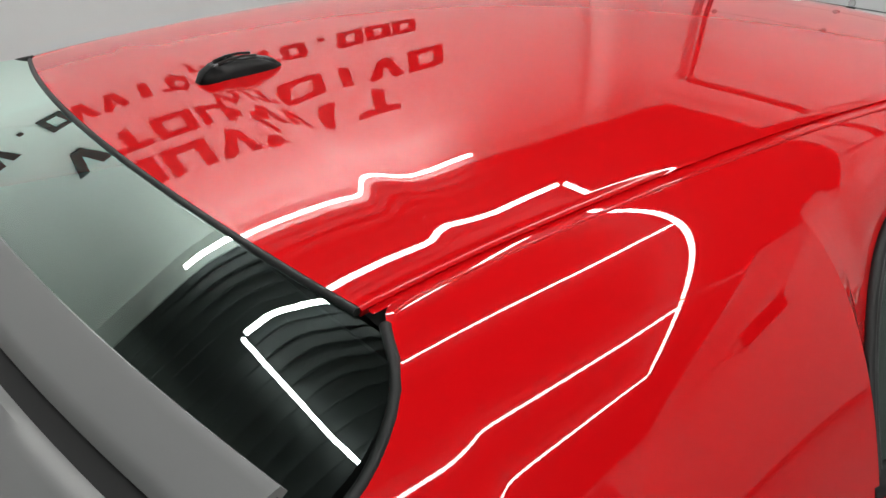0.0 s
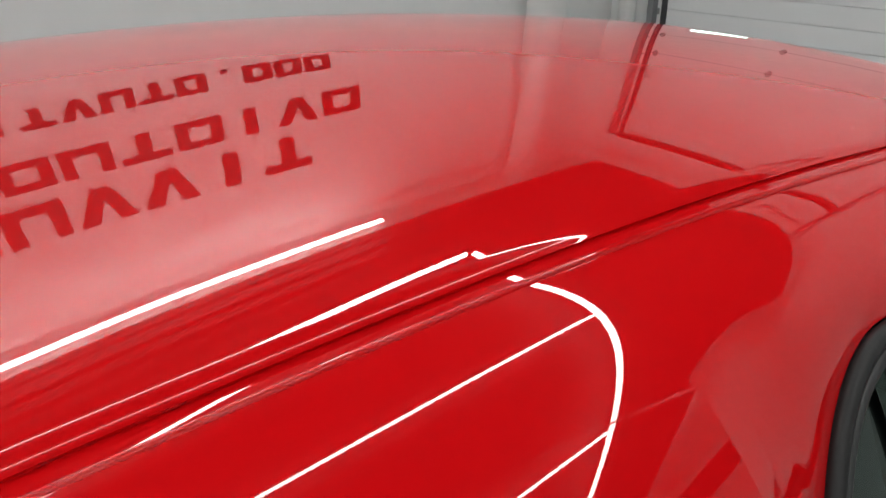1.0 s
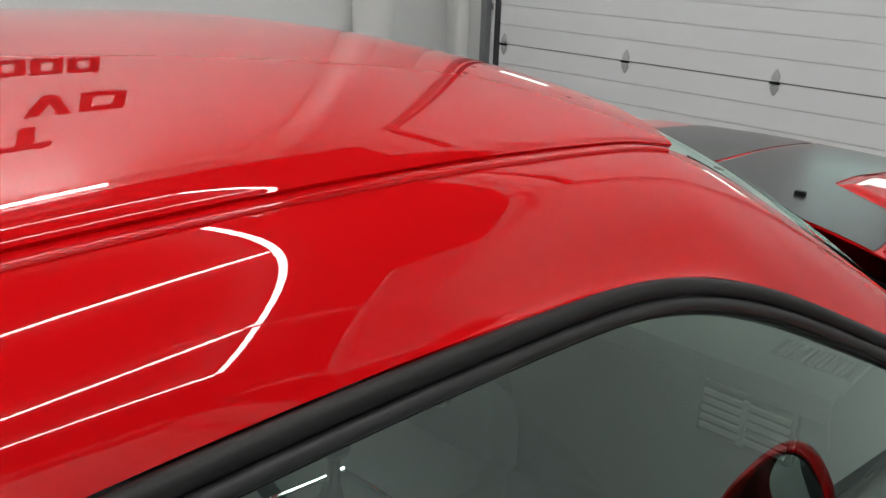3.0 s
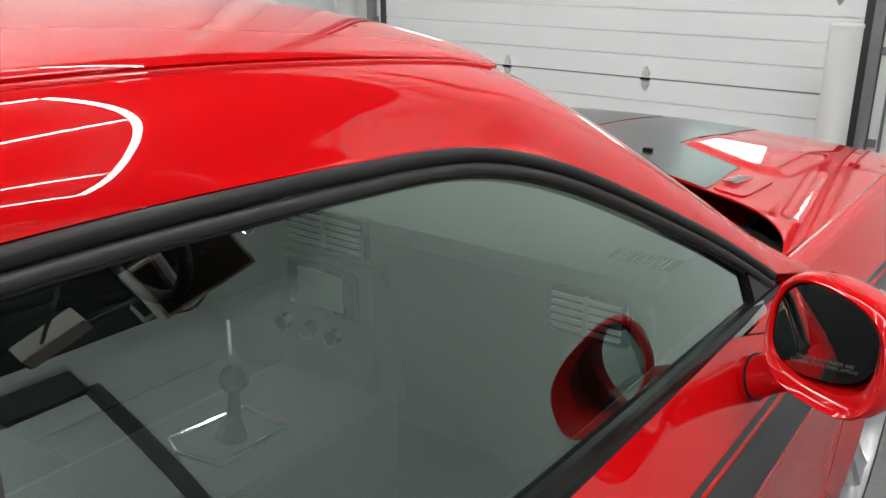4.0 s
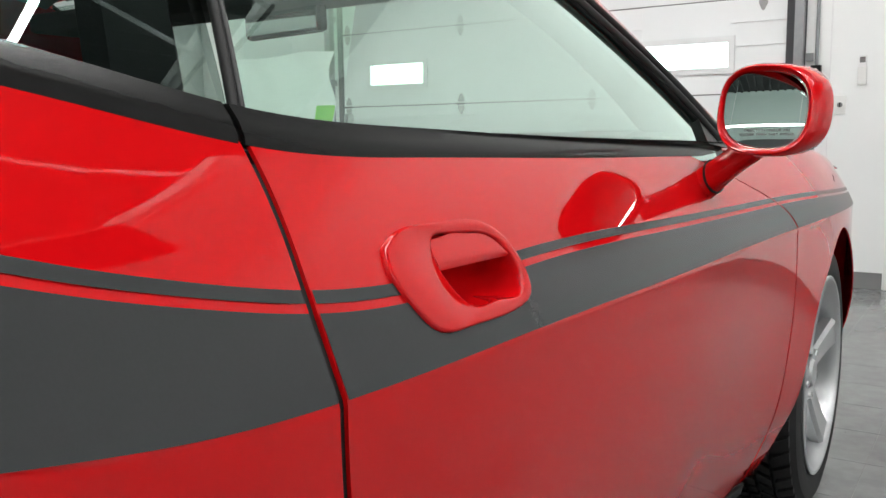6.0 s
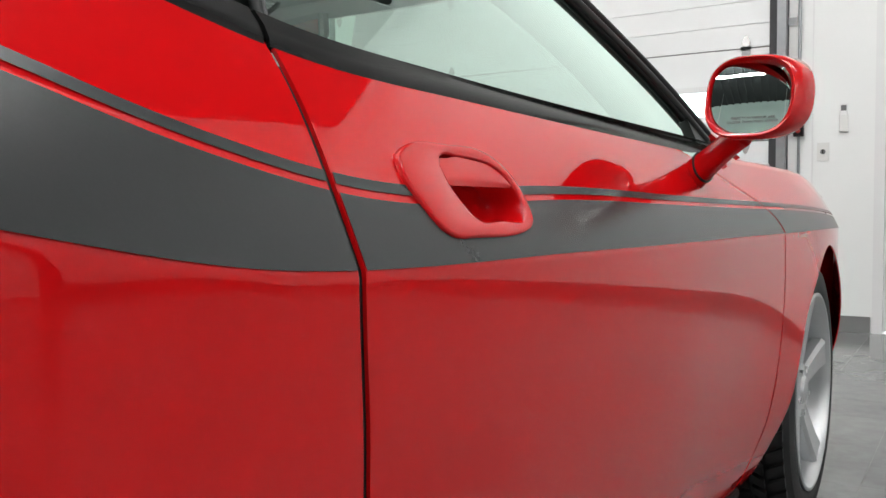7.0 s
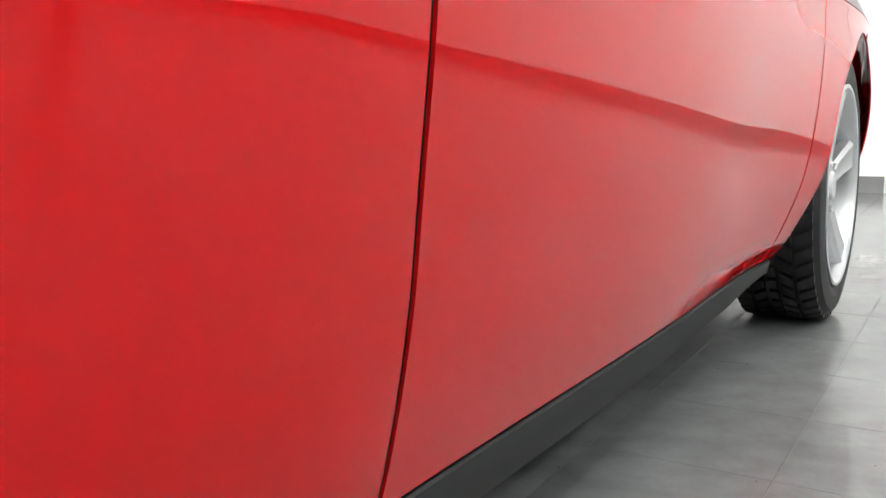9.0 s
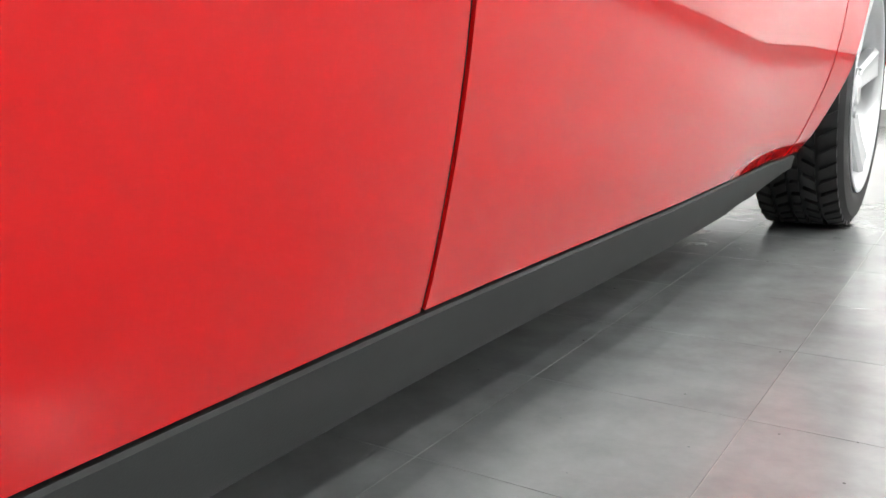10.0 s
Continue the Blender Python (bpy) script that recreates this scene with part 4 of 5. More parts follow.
# wheels
def wheel(s, ya):
    side = s
    root = part("wheel", tube_bm([(0, 0, 0.0), (0.16, 0, 0.0)], 0.09, 20), SATIN, car, "silver five-spoke alloy wheel with a winter tyre")
    root.matrix_basis = pose(s * 0.70, ya, 0.358) @ Matrix.Scale(s, 4, (1, 0, 0))
    R = 0.358

    def lathe(profile, n, name, mat, label=""):
        bm = bmesh.new()
        rings = [[bm.verts.new((x, r * math.cos(a), r * math.sin(a))) for a in (k * math.tau / n for k in range(n))] for x, r in profile]
        for i in range(len(rings) - 1):
            for k in range(n):
                bm.faces.new((rings[i][k], rings[i][(k + 1) % n], rings[i + 1][(k + 1) % n], rings[i + 1][k]))
        bmesh.ops.recalc_face_normals(bm, faces=bm.faces)
        return smooth_by_angle(part(name, bm, mat, root, label, True), 30)
    # x from 0 (inside) to 0.25 (outside)
    lathe([(0.02, 0.262), (0.012, 0.29), (0.010, 0.32), (0.022, R - 0.014), (0.035, R - 0.011), (0.195, R - 0.011), (0.212, R - 0.014), (0.226, 0.33), (0.232, 0.30), (0.229, 0.278), (0.222, 0.266), (0.21, 0.262)], 72, "tyre", TYRE, "black winter tyre with block tread")
    lathe([(0.03, 0.250), (0.03, 0.262), (0.215, 0.262), (0.230, 0.266), (0.2325, 0.262), (0.2315, 0.256), (0.222, 0.249), (0.20, 0.244), (0.05, 0.235)], 72, "rim", ALLOY)
    lathe([(0.08, 0.02), (0.09, 0.17), (0.10, 0.17), (0.10, 0.02)], 40, "brake_disc", STEEL)
    for k in range(5):
        a = k * math.tau / 5 + 0.28
        bm = bmesh.new()
        secs = []
        for r, w, d, x in ((0.045, 0.030, 0.05, 0.192), (0.08, 0.030, 0.05, 0.198), (0.13, 0.033, 0.045, 0.204), (0.19, 0.038, 0.04, 0.212), (0.235, 0.044, 0.035, 0.220), (0.252, 0.050, 0.03, 0.222)):
            ring = []
            for (t, dx) in ((-1, -d), (-1, -0.010), (-0.72, 0.0), (-0.35, -0.002), (0.35, -0.002), (0.72, 0.0), (1, -0.010), (1, -d)):
                ring.append(bm.verts.new((x + dx, r * math.cos(a) - t * w * math.sin(a), r * math.sin(a) + t * w * math.cos(a))))
            secs.append(ring)
        for i in range(len(secs) - 1):
            for q in range(8):
                bm.faces.new((secs[i][q], secs[i][(q + 1) % 8], secs[i + 1][(q + 1) % 8], secs[i + 1][q]))
        bm.faces.new(secs[0])
        bm.faces.new(secs[-1][::-1])
        bmesh.ops.recalc_face_normals(bm, faces=bm.faces)
        smooth_by_angle(part("spoke", bm, ALLOY, root), 40)
        part("lug_nut", tube_bm([(0.185, 0.062 * math.cos(a + 0.63), 0.062 * math.sin(a + 0.63)), (0.206, 0.062 * math.cos(a + 0.63), 0.062 * math.sin(a + 0.63))], 0.010, 6), CHROME, root)
    lathe([(0.150, 0.078), (0.196, 0.074), (0.200, 0.040), (0.208, 0.034), (0.210, 0.0)], 40, "hub_cap", ALLOY)
    # tread blocks, five rows
    bm = bmesh.new()
    n = 50
    for row, (x0, x1, sk) in enumerate(((0.020, 0.056, 0.7), (0.066, 0.096, -0.7), (0.106, 0.126, 0.0), (0.136, 0.166, 0.7), (0.176, 0.214, -0.7))):
        for k in range(n):
            a0 = (k + 0.10 + (row % 2) * 0.4) * math.tau / n
            a1 = a0 + 0.66 * math.tau / n
            v = []
            for r in (R - 0.012, R + 0.001):
                for x, sh in ((x0, 0.0), (x1, sk * 0.6 * math.tau / n)):
                    rr = r if not (row == 4 and x == x1) else r - 0.006
                    for a in (a0, a1):
                        v.append(bm.verts.new((x, rr * math.cos(a + sh), rr * math.sin(a + sh))))
            for q in ((4, 5, 7, 6), (0, 1, 5, 4), (2, 6, 7, 3), (0, 4, 6, 2), (1, 3, 7, 5)):
                bm.faces.new([v[i] for i in q])
    bmesh.ops.recalc_face_normals(bm, faces=bm.faces)
    tr = part("tread", bm, TYRE, root)
    tr["kind"] = "stuff"
    return root


for s in (1, -1):
    for ya in (1.473, -1.473):
        wheel(s, ya)


# door mirror: shell, glass, stalk
def door_mirror(s):
    c = (1.009, 0.335, 1.037)
    n = 48

    def outline(a, w, h):
        ca, sa = math.cos(a), math.sin(a)
        e = 2 / 2.7
        x, z = math.copysign(abs(ca) ** e, ca) * w, math.copysign(abs(sa) ** e, sa) * h
        return x, z - 0.10 * x * (1 if z > 0 else 0.5)

    def rim(x, z, dy):
        return (s * (c[0] + x), c[1] - 0.46 * x + 0.42 * z + dy, c[2] + z)
    pts = []
    for dy, k, dx in ((0.030, 0.83, -0.004), (0.012, 0.85, 0.0), (0.001, 0.89, 0.0), (-0.003, 0.945, 0.0), (0.002, 0.99, 0.001), (0.018, 1.02, 0.006), (0.045, 0.99, 0.018), (0.075, 0.88, 0.022), (0.098, 0.66, 0.016), (0.110, 0.36, 0.004), (0.113, 0.0, 0.0)):
        row = []
        for i in range(n + 1):
            x, z = outline(i * math.tau / n, 0.076 * k, 0.066 * k)
            row.append(rim(x + dx, z, dy))
        pts.append(row)
    root = part("door_mirror", sheet_bm(pts, (0, 0, 0)), RED, car, "red door mirror on a curved stalk", True)
    b = bmesh.new()
    b.from_mesh(root.data)
    bmesh.ops.recalc_face_normals(b, faces=b.faces)
    b.to_mesh(root.data)
    b.free()
    smooth_by_angle(root, 60)

    def plate(name, k, dy, mat, sx, sz):
        bm = bmesh.new()
        front = []
        for i in range(n):
            x, z = outline(i * math.tau / n, 0.076 * k, 0.066 * k)
            front.append((s * (c[0] + x), c[1] + dy - sx * x + sz * z, c[2] + z))
        lo = [bm.verts.new(p) for p in front]
        hi = [bm.verts.new((p[0], p[1] + 0.004, p[2])) for p in front]
        bm.faces.new(lo)
        bm.faces.new(hi[::-1])
        for q in range(n):
            bm.faces.new((lo[q], lo[(q + 1) % n], hi[(q + 1) % n], hi[q]))
        bmesh.ops.recalc_face_normals(bm, faces=bm.faces)
        return part(name, bm, mat, root)
    plate("mirror_backing", 0.86, 0.052, SATIN, 0.05, 0.235)
    # convex pane
    dome = []
    for k in np.linspace(0.0, 0.84, 9):
        row = []
        for i in range(n + 1):
            x, z = outline(i * math.tau / n, 0.076 * k, 0.066 * k)
            row.append((s * (c[0] + x), c[1] + 0.037 + 0.05 * x + 0.235 * z + (x * x + z * z) / 2.4, c[2] + z))
        dome.append(row)
    part("mirror_pane", sheet_bm(dome, (0, -1, 0)), MIRROR, root, "convex mirror pane", True)
    if s > 0:
        for line, dz in (("OBJECTS IN MIRROR ARE", -0.032), ("CLOSER THAN THEY APPEAR", -0.038)):
            cu = bpy.data.curves.new("print", "FONT")
            cu.body, cu.size, cu.align_x, cu.extrude = line, 0.0058, "CENTER", 0.0001
            tmp = bpy.data.objects.new("print", cu)
            scene.collection.objects.link(tmp)
            bpy.context.view_layer.update()
            me = bpy.data.meshes.new_from_object(tmp.evaluated_get(bpy.context.evaluated_depsgraph_get()))
            bpy.data.objects.remove(tmp)
            me.materials.append(GREY)
            ob = new("print", me)
            ob.parent = root
            ob.matrix_basis = pose(c[0], c[1] + 0.0363 + 0.235 * dz, c[2] + dz, 90 - 13.2, 0, 2.9)
    # stalk rises from the door
    st = []
    for t in np.linspace(0, 1, 14):
        x = 0.905 + t * 0.085
        z = 0.925 + t * 0.062
        y = 0.425 - t * 0.040
        st.append((s * x, y, z))
    part("stalk", tube_bm(st, [0.034 - 0.006 * math.sin(t * 2.4) for t in np.linspace(0, 1, 14)], 20, flat=0.62), RED, root, smooth=True)
    q0, q1 = Vector(st[2]), Vector(st[3])
    part("stalk_seal", tube_bm([q0, q0.lerp(q1, 0.35)], 0.0342, 24, flat=0.63), RUBBER, root, smooth=True)
    return root


door_mirror(1)
door_mirror(-1)


# door handle: raised bezel with a pocket and a pull flap
def surf(y, z, s, off=0.0):
    d = 0.004
    nx = 1.0
    ny = -(side_x(y + d, z) - side_x(y - d, z)) / (2 * d)
    nz = -(side_x(y, z + d) - side_x(y, z - d)) / (2 * d)
    l = math.sqrt(nx * nx + ny * ny + nz * nz)
    if off < 0:
        return (s * (side_x(y, z) + off), y, z)
    return (s * (side_x(y, z) + off * nx / l), y + off * ny / l, z + off * nz / l)


def door_handle(s):
    cy, cz = -0.375, 0.896
    bm = bmesh.new()

    def ring(src, off, k=1.0, c=(cy, cz)):
        return [bm.verts.new(surf(c[0] + (p.x - c[0]) * k, c[1] + (p.y - c[1]) * k, s, off)) for p in src]
    ic = (IN_Y, IN_Z)
    rings = [ring(HANDLE_OUT, -0.002, 1.0), ring(HANDLE_OUT, 0.0025, 0.995), ring(HANDLE_OUT, 0.0040, 0.978), ring(HANDLE_OUT, 0.0043, 0.95)]
    rings += [ring(HANDLE_IN, 0.0043, 1.04, ic), ring(HANDLE_IN, 0.0036, 1.01, ic), ring(HANDLE_IN, 0.0012, 0.995, ic), ring(HANDLE_IN, -0.026, 0.98, ic), ring(HANDLE_IN, -0.036, 0.88, ic), ring(HANDLE_IN, -0.038, 0.4, ic)]
    n = len(HANDLE_OUT)
    for a, b in zip(rings, rings[1:]):
        for k in range(n):
            bm.faces.new((a[k], a[(k + 1) % n], b[(k + 1) % n], b[k]))
    bm.faces.new(rings[-1])
    bmesh.ops.recalc_face_normals(bm, faces=bm.faces)
    h = smooth_by_angle(part("door_handle", bm, RED, car, "red recessed pull handle"), 50)
    top = spline([(-0.406, 0.907), (-0.402, 0.9164), (-0.393, 0.9210), (-0.372, 0.9226), (-0.341, 0.9205), (-0.322, 0.9184), (-0.3025, 0.9104), (-0.291, 0.8990)])
    fp = []
    for v in np.linspace(0, 1, 10):
        row = []
        for u in np.linspace(0, 1, 40):
            y = -0.4045 + u * 0.1125
            zt = top(y)
            zb = min(zt - 0.001, 0.8970 + 0.0015 * (1 - u))
            row.append(surf(y, zt + v * (zb - zt), s, max(0.0001, 0.0032 - 0.001 * (1 - v) - 0.003 * v ** 8)))
        fp.append(row)
    sheet("pull_flap", fp, (s, 0, 0), RED, h, thick=0.007)
    return h


door_handle(1)
door_handle(-1)

# roof aerial: low black fin
bm = bmesh.new()
rings = []
for y, w, hgt in ((-1.128, 0.010, 0.005), (-1.120, 0.020, 0.016), (-1.105, 0.025, 0.023), (-1.075, 0.025, 0.026), (-1.038, 0.022, 0.022), (-1.014, 0.018, 0.015), (-1.000, 0.008, 0.004)):
    z0 = roof_z(0, y) - 0.001
    rings.append([bm.verts.new((x - 0.052 + 0.10 * (y + 1.06), y, z0 + z)) for x, z in ((-w, 0.0), (-w * 0.95, hgt * 0.35), (-w * 0.75, hgt * 0.80), (-w * 0.4, hgt), (w * 0.4, hgt), (w * 0.75, hgt * 0.80), (w * 0.95, hgt * 0.35), (w, 0.0))])
for a, b in zip(rings, rings[1:]):
    for k in range(7):
        bm.faces.new((a[k], a[k + 1], b[k + 1], b[k]))
bm.faces.new(rings[0])
bm.faces.new(rings[-1][::-1])
bmesh.ops.recalc_face_normals(bm, faces=bm.faces)
ant = smooth_by_angle(part("roof_aerial", bm, SATIN, car, "low black roof aerial"), 40)
for x in (-0.062, -0.042):
    part("aerial_groove", tube_bm([(x, y, roof_z(0, y) + 0.0235 + (0.003 if -1.09 < y < -1.05 else 0)) for y in (-1.10, -1.08, -1.06, -1.04)], 0.002, 6), BLACK, ant)


# ---- cabin ----
dash_pts = []
for x in np.linspace(-0.74, 0.74, 60):
    hump = 0.035 * math.exp(-((x + 0.37) / 0.17) ** 2)
    yb = 1.10 - 0.55 * x * x
    dash_pts.append([(x, yb, 0.975), (x, yb - 0.06, 0.998), (x, 0.70, 1.006 + hump), (x, 0.54, 1.008 + hump * 1.4), (x, 0.49, 0.998 + hump), (x, 0.475, 0.97 + hump * 0.5), (x, 0.50, 0.93), (x, 0.52, 0.80), (x, 0.58, 0.62)])
sheet("dashboard", dash_pts, (0, -0.5, 1), DASH, car, "dark grey moulded dashboard", thick=0.01)


def vent(x0, x1, z0, z1, y, tilt=0.0):
    v = part("air_vent", box_bm(x0 - 0.008, x1 + 0.008, y, y + 0.02, z0 - 0.008, z1 + 0.008, 0.005), SATIN, car, "dashboard air vent with slats")
    n = 5
    for k in range(n):
        z = z0 + (k + 0.5) * (z1 - z0) / n
        part("vent_slat", box_bm(x0, x1, y - 0.006, y + 0.002, z - 0.003, z + 0.003), GREY, v)
    part("vent_divider", box_bm((x0 + x1) / 2 - 0.004, (x0 + x1) / 2 + 0.004, y - 0.007, y + 0.002, z0, z1), GREY, v)


vent(-0.006, 0.180, 0.934, 0.998, 0.460)
vent(0.58, 0.70, 0.90, 0.965, 0.47)
vent(-0.70, -0.58, 0.90, 0.965, 0.47)
# demister grille on the dash top
dg = part("demister_grille", box_bm(0.63, 0.74, 0.54, 0.60, 1.002, 1.008), SATIN, car)
for k in range(14):
    part("grille_slat", box_bm(0.634 + k * 0.0075, 0.6365 + k * 0.0075, 0.543, 0.597, 1.0075, 1.0095), DASH, dg)
con = part("centre_stack", box_bm(-0.045, 0.205, 0.462, 0.56, 0.60, 0.915, 0.012), DASH, car)
rd = part("radio", box_bm(-0.012, 0.17, 0.452, 0.47, 0.80, 0.897, 0.006), SATIN, car, "radio with a grey screen")
part("radio_screen", box_bm(0.02, 0.138, 0.4495, 0.455, 0.812, 0.885), SCREEN, rd)
for x in (-0.046 + 0.03, 0.053, 0.12):
    x -= 0.012
    kb = part("climate_knob", tube_bm([(x, 0.463, 0.755), (x, 0.440, 0.753)], 0.015, 20), SATIN, car)
    part("knob_ring", tube_bm([(x + 0.0155 * math.cos(a), 0.442, 0.753 + 0.0155 * math.sin(a)) for a in np.linspace(0, math.tau, 24)[:-1]], 0.0022, 6, closed=True), CHROME, kb)
tun = part("centre_console", box_bm(-0.06, 0.235, -0.55, 0.50, 0.30, 0.655, 0.02), DASH, car)
bez = [(0.085, 0.092), (0.176, 0.112), (0.170, 0.262), (0.06, 0.262), (0.04, 0.11)]
part("shifter_bezel", tube_bm([(x, y, 0.668) for x, y in bez], 0.006, 8, closed=True), CHROME, car, "bright shifter surround")
sh = part("shifter", tube_bm([(0.105, 0.19, 0.655), (0.105, 0.20, 0.70), (0.105, 0.205, 0.745)], [0.03, 0.012, 0.009], 12), SATIN, car)
kn = bmesh.new()
bmesh.ops.create_uvsphere(kn, u_segments=20, v_segments=12, radius=0.026)
bmesh.ops.translate(kn, verts=kn.verts, vec=(0.105, 0.207, 0.765))
part("shift_knob", kn, SATIN, sh, smooth=True)
# steering wheel
sw = part("steering_wheel", tube_bm([(-0.335 + 0.185 * math.cos(a), 0.305 - 0.05 * math.sin(a), 0.945 + 0.178 * math.sin(a)) for a in np.linspace(0, math.tau, 49)[:-1]], 0.016, 10, closed=True), DASH, car, "dark four-spoke steering wheel", True)
part("steering_hub", box_bm(-0.405, -0.265, 0.295, 0.36, 0.90, 0.99, 0.02), DASH, sw)
for a in (0.15, math.pi - 0.15, -0.9, math.pi + 0.9):
    part("steering_spoke", tube_bm([(-0.335 + 0.05 * math.cos(a), 0.325, 0.945 + 0.04 * math.sin(a)), (-0.335 + 0.18 * math.cos(a), 0.305 - 0.05 * math.sin(a), 0.945 + 0.17 * math.sin(a))], 0.014, 8), GREY, sw)
for gx, gz, gr in ((-0.425, 0.972, 0.030), (-0.350, 0.975, 0.045), (-0.225, 0.970, 0.045), (-0.145, 0.945, 0.032)):
    part("gauge_ring", tube_bm([(gx + gr * math.cos(a), 0.468, gz + gr * math.sin(a)) for a in np.linspace(0, math.tau, 28)[:-1]], 0.002, 6, closed=True), CHROME, car)


def seat(x):
    bm = bmesh.new()
    box_bm(-0.25, 0.25, -0.28, 0.26, 0.28, 0.50, bm=bm)
    bmesh.ops.bevel(bm, geom=bm.edges[:], offset=0.05, segments=3, affect="EDGES")
    st = smooth_by_angle(part("seat", bm, SEAT, car, "dark cloth front seat"), 50)
    st.location = (x, -0.12, 0)
    bk_ = part("backrest", box_bm(-0.25, 0.25, -0.07, 0.07, 0, 0.58, 0.05), SEAT, st)
    bk_.matrix_basis = pose(0, -0.28, 0.42, 16, 0, 0)
    smooth_by_angle(bk_, 50)
    hr = part("headrest", box_bm(-0.14, 0.14, -0.05, 0.05, 0, 0.18, 0.04), SEAT, st)
    hr.matrix_basis = pose(0, -0.465, 0.995, 12, 0, 0)
    smooth_by_angle(hr, 50)


seat(0.40)
seat(-0.40)
part("rear_bench", box_bm(-0.62, 0.62, -1.05, -0.75, 0.3, 0.92, 0.06), SEAT, car)
part("parcel_shelf", box_bm(-0.66, 0.66, -1.72, -1.02, 0.95, 1.03, 0.01), DASH, car)
part("bulkhead_panel", box_bm(-0.79, 0.79, 0.92, 0.95, 0.24, 0.93), DASH, car)
part("cabin_floor", box_bm(-0.78, 0.78, -1.7, 1.0, 0.24, 0.28), DASH, car)
for s in (1, -1):
    part("door_card", box_bm(min(s * 0.80, s * 0.84), max(s * 0.80, s * 0.84), -0.53, 0.92, 0.27, 0.945, 0.01), DASH, car)
    if s > 0:
        part("lock_pin", tube_bm([(s * 0.826, -0.376, 0.97), (s * 0.826, -0.376, 1.024)], 0.0042, 10), CHROME, car)
    part("sill_trim", box_bm(min(s * 0.70, s * 0.80), max(s * 0.70, s * 0.80), -1.7, -0.53, 0.30, 1.0), DASH, car)
# headlining
sheet("headlining", [[(x, y, roof_z(x, y) - 0.035) for x in np.linspace(-0.58, 0.58, 20)] for y in np.linspace(-1.22, 0.26, 20)], (0, 0, -1), LINING, car)
mp = part("rear_view_mirror", box_bm(-0.118, 0.118, -0.010, 0.010, -0.034, 0.034, 0.012), SATIN, car, "black interior mirror")
mp.matrix_basis = pose(0.128, 0.295, 1.230, 4, 0, -9)
part("mirror_pane", box_bm(-0.109, 0.109, -0.0125, -0.009, -0.027, 0.027, 0.002), MIRROR, mp)
part("mirror_arm", tube_bm([(-0.02, 0.005, 0.022), (-0.08, 0.03, 0.082)], 0.008, 8), SATIN, mp)
# inner pillar trims
for s in (1, -1):
    pp = []
    for v in np.linspace(0.02, 0.98, 24):
        row = []
        for u in np.linspace(0.80, 0.99, 6):
            i0 = v * 29
            a0 = ws[int(i0)][40]
            a1 = ws[min(29, int(i0) + 1)][40]
            b0 = ws[int(i0)][37]
            b1 = ws[min(29, int(i0) + 1)][37]
            f = i0 - int(i0)
            pa = [p + (q - p) * f for p, q in zip(a0, a1)]
            pb = [p + (q - p) * f for p, q in zip(b0, b1)]
            t = (u - 0.80) / 0.19
            p = [q + (r - q) * t for q, r in zip(pb, pa)]
            row.append((s * p[0] * 0.985, p[1] - 0.012, p[2] - 0.014 - 0.015 * (1 - t)))
        pp.append(row)
    sheet("pillar_trim", pp, (-s, -0.5, -0.5), LINING, car, "grey moulded pillar trim", thick=0.006)
part("roof_header", box_bm(-0.56, 0.56, 0.20, 0.33, 1.243, 1.285, 0.012), LINING, car)
# crumpled film with a green label behind the windscreen
fp = []
for v in np.linspace(0, 1, 20):
    fp.append([(-0.70 + 0.34 * v + (0.42 - 0.06 * v) * u + 0.008 * math.sin(9 * v + 4 * u), 0.92 - v * 0.33 + 0.010 * math.sin(14 * u + 5 * v), 1.022 + v * 0.17 + 0.010 * u + 0.004 * math.sin(11 * u)) for u in np.linspace(0, 1, 24)])
sheet("plastic_film", fp, (0, -1, 0.5), PAPER, car, "crumpled white plastic film behind the windscreen", thick=0.001)
sheet("film_label", [[(-0.345 + 0.065 * u + 0.10 * v, 0.908 - v * 0.10, 1.034 + v * 0.052) for u in (0, 0.5, 1)] for v in (0, 0.5, 1)], (0, -1, 0.5), GREEN, car, "lime green label", thick=0.001)


# ---- things along the front wall ----
def bollard(x, y, r=0.09, h=1.10):
    root = empty("bollard", "white plastic-sleeved safety bollard with a domed top", "bollard", (x, y, 0))
    prof = [(r, 0.0), (r, h - 0.03), (r * 1.04, h - 0.028), (r * 1.04, h - 0.012), (r * 0.9, h - 0.004), (r * 0.5, h), (0.0, h + 0.001)]
    bm = bmesh.new()
    n = 40
    rings = [[bm.verts.new((q * math.cos(k * math.tau / n), q * math.sin(k * math.tau / n), z)) for k in range(n)] for q, z in prof]
    for a, b in zip(rings, rings[1:]):
        for k in range(n):
            bm.faces.new((a[k], a[(k + 1) % n], b[(k + 1) % n], b[k]))
    bmesh.ops.remove_doubles(bm, verts=bm.verts, dist=1e-5)
    smooth_by_angle(part("sleeve", bm, PLASTICW, root), 40)
    return root


bollard(0.03, 4.78)
bollard(-3.93, 4.90, 0.075, 1.25)
duct = empty("duct_pipe", "white wrapped vertical duct in the corner", "duct", (-3.99, 3.99, 0))
part("pipe", tube_bm([(0, 0, 0), (0, 0, HIGH)], 0.16, 40), PLASTICW, duct, smooth=True)
for k in range(8):
    part("wrap_band", tube_bm([(0, 0, 0.45 + k * 0.45), (0, 0, 0.462 + k * 0.45)], 0.162, 40), PLASTICW, duct)


def plate(name, x, z, w, h, label, category):
    root = empty(name, label, category, (x, FRONT, z))
    part("cover_plate", box_bm(-w / 2, w / 2, -0.008, 0.0, -h / 2, h / 2, 0.002), PLASTICW, root)
    return root


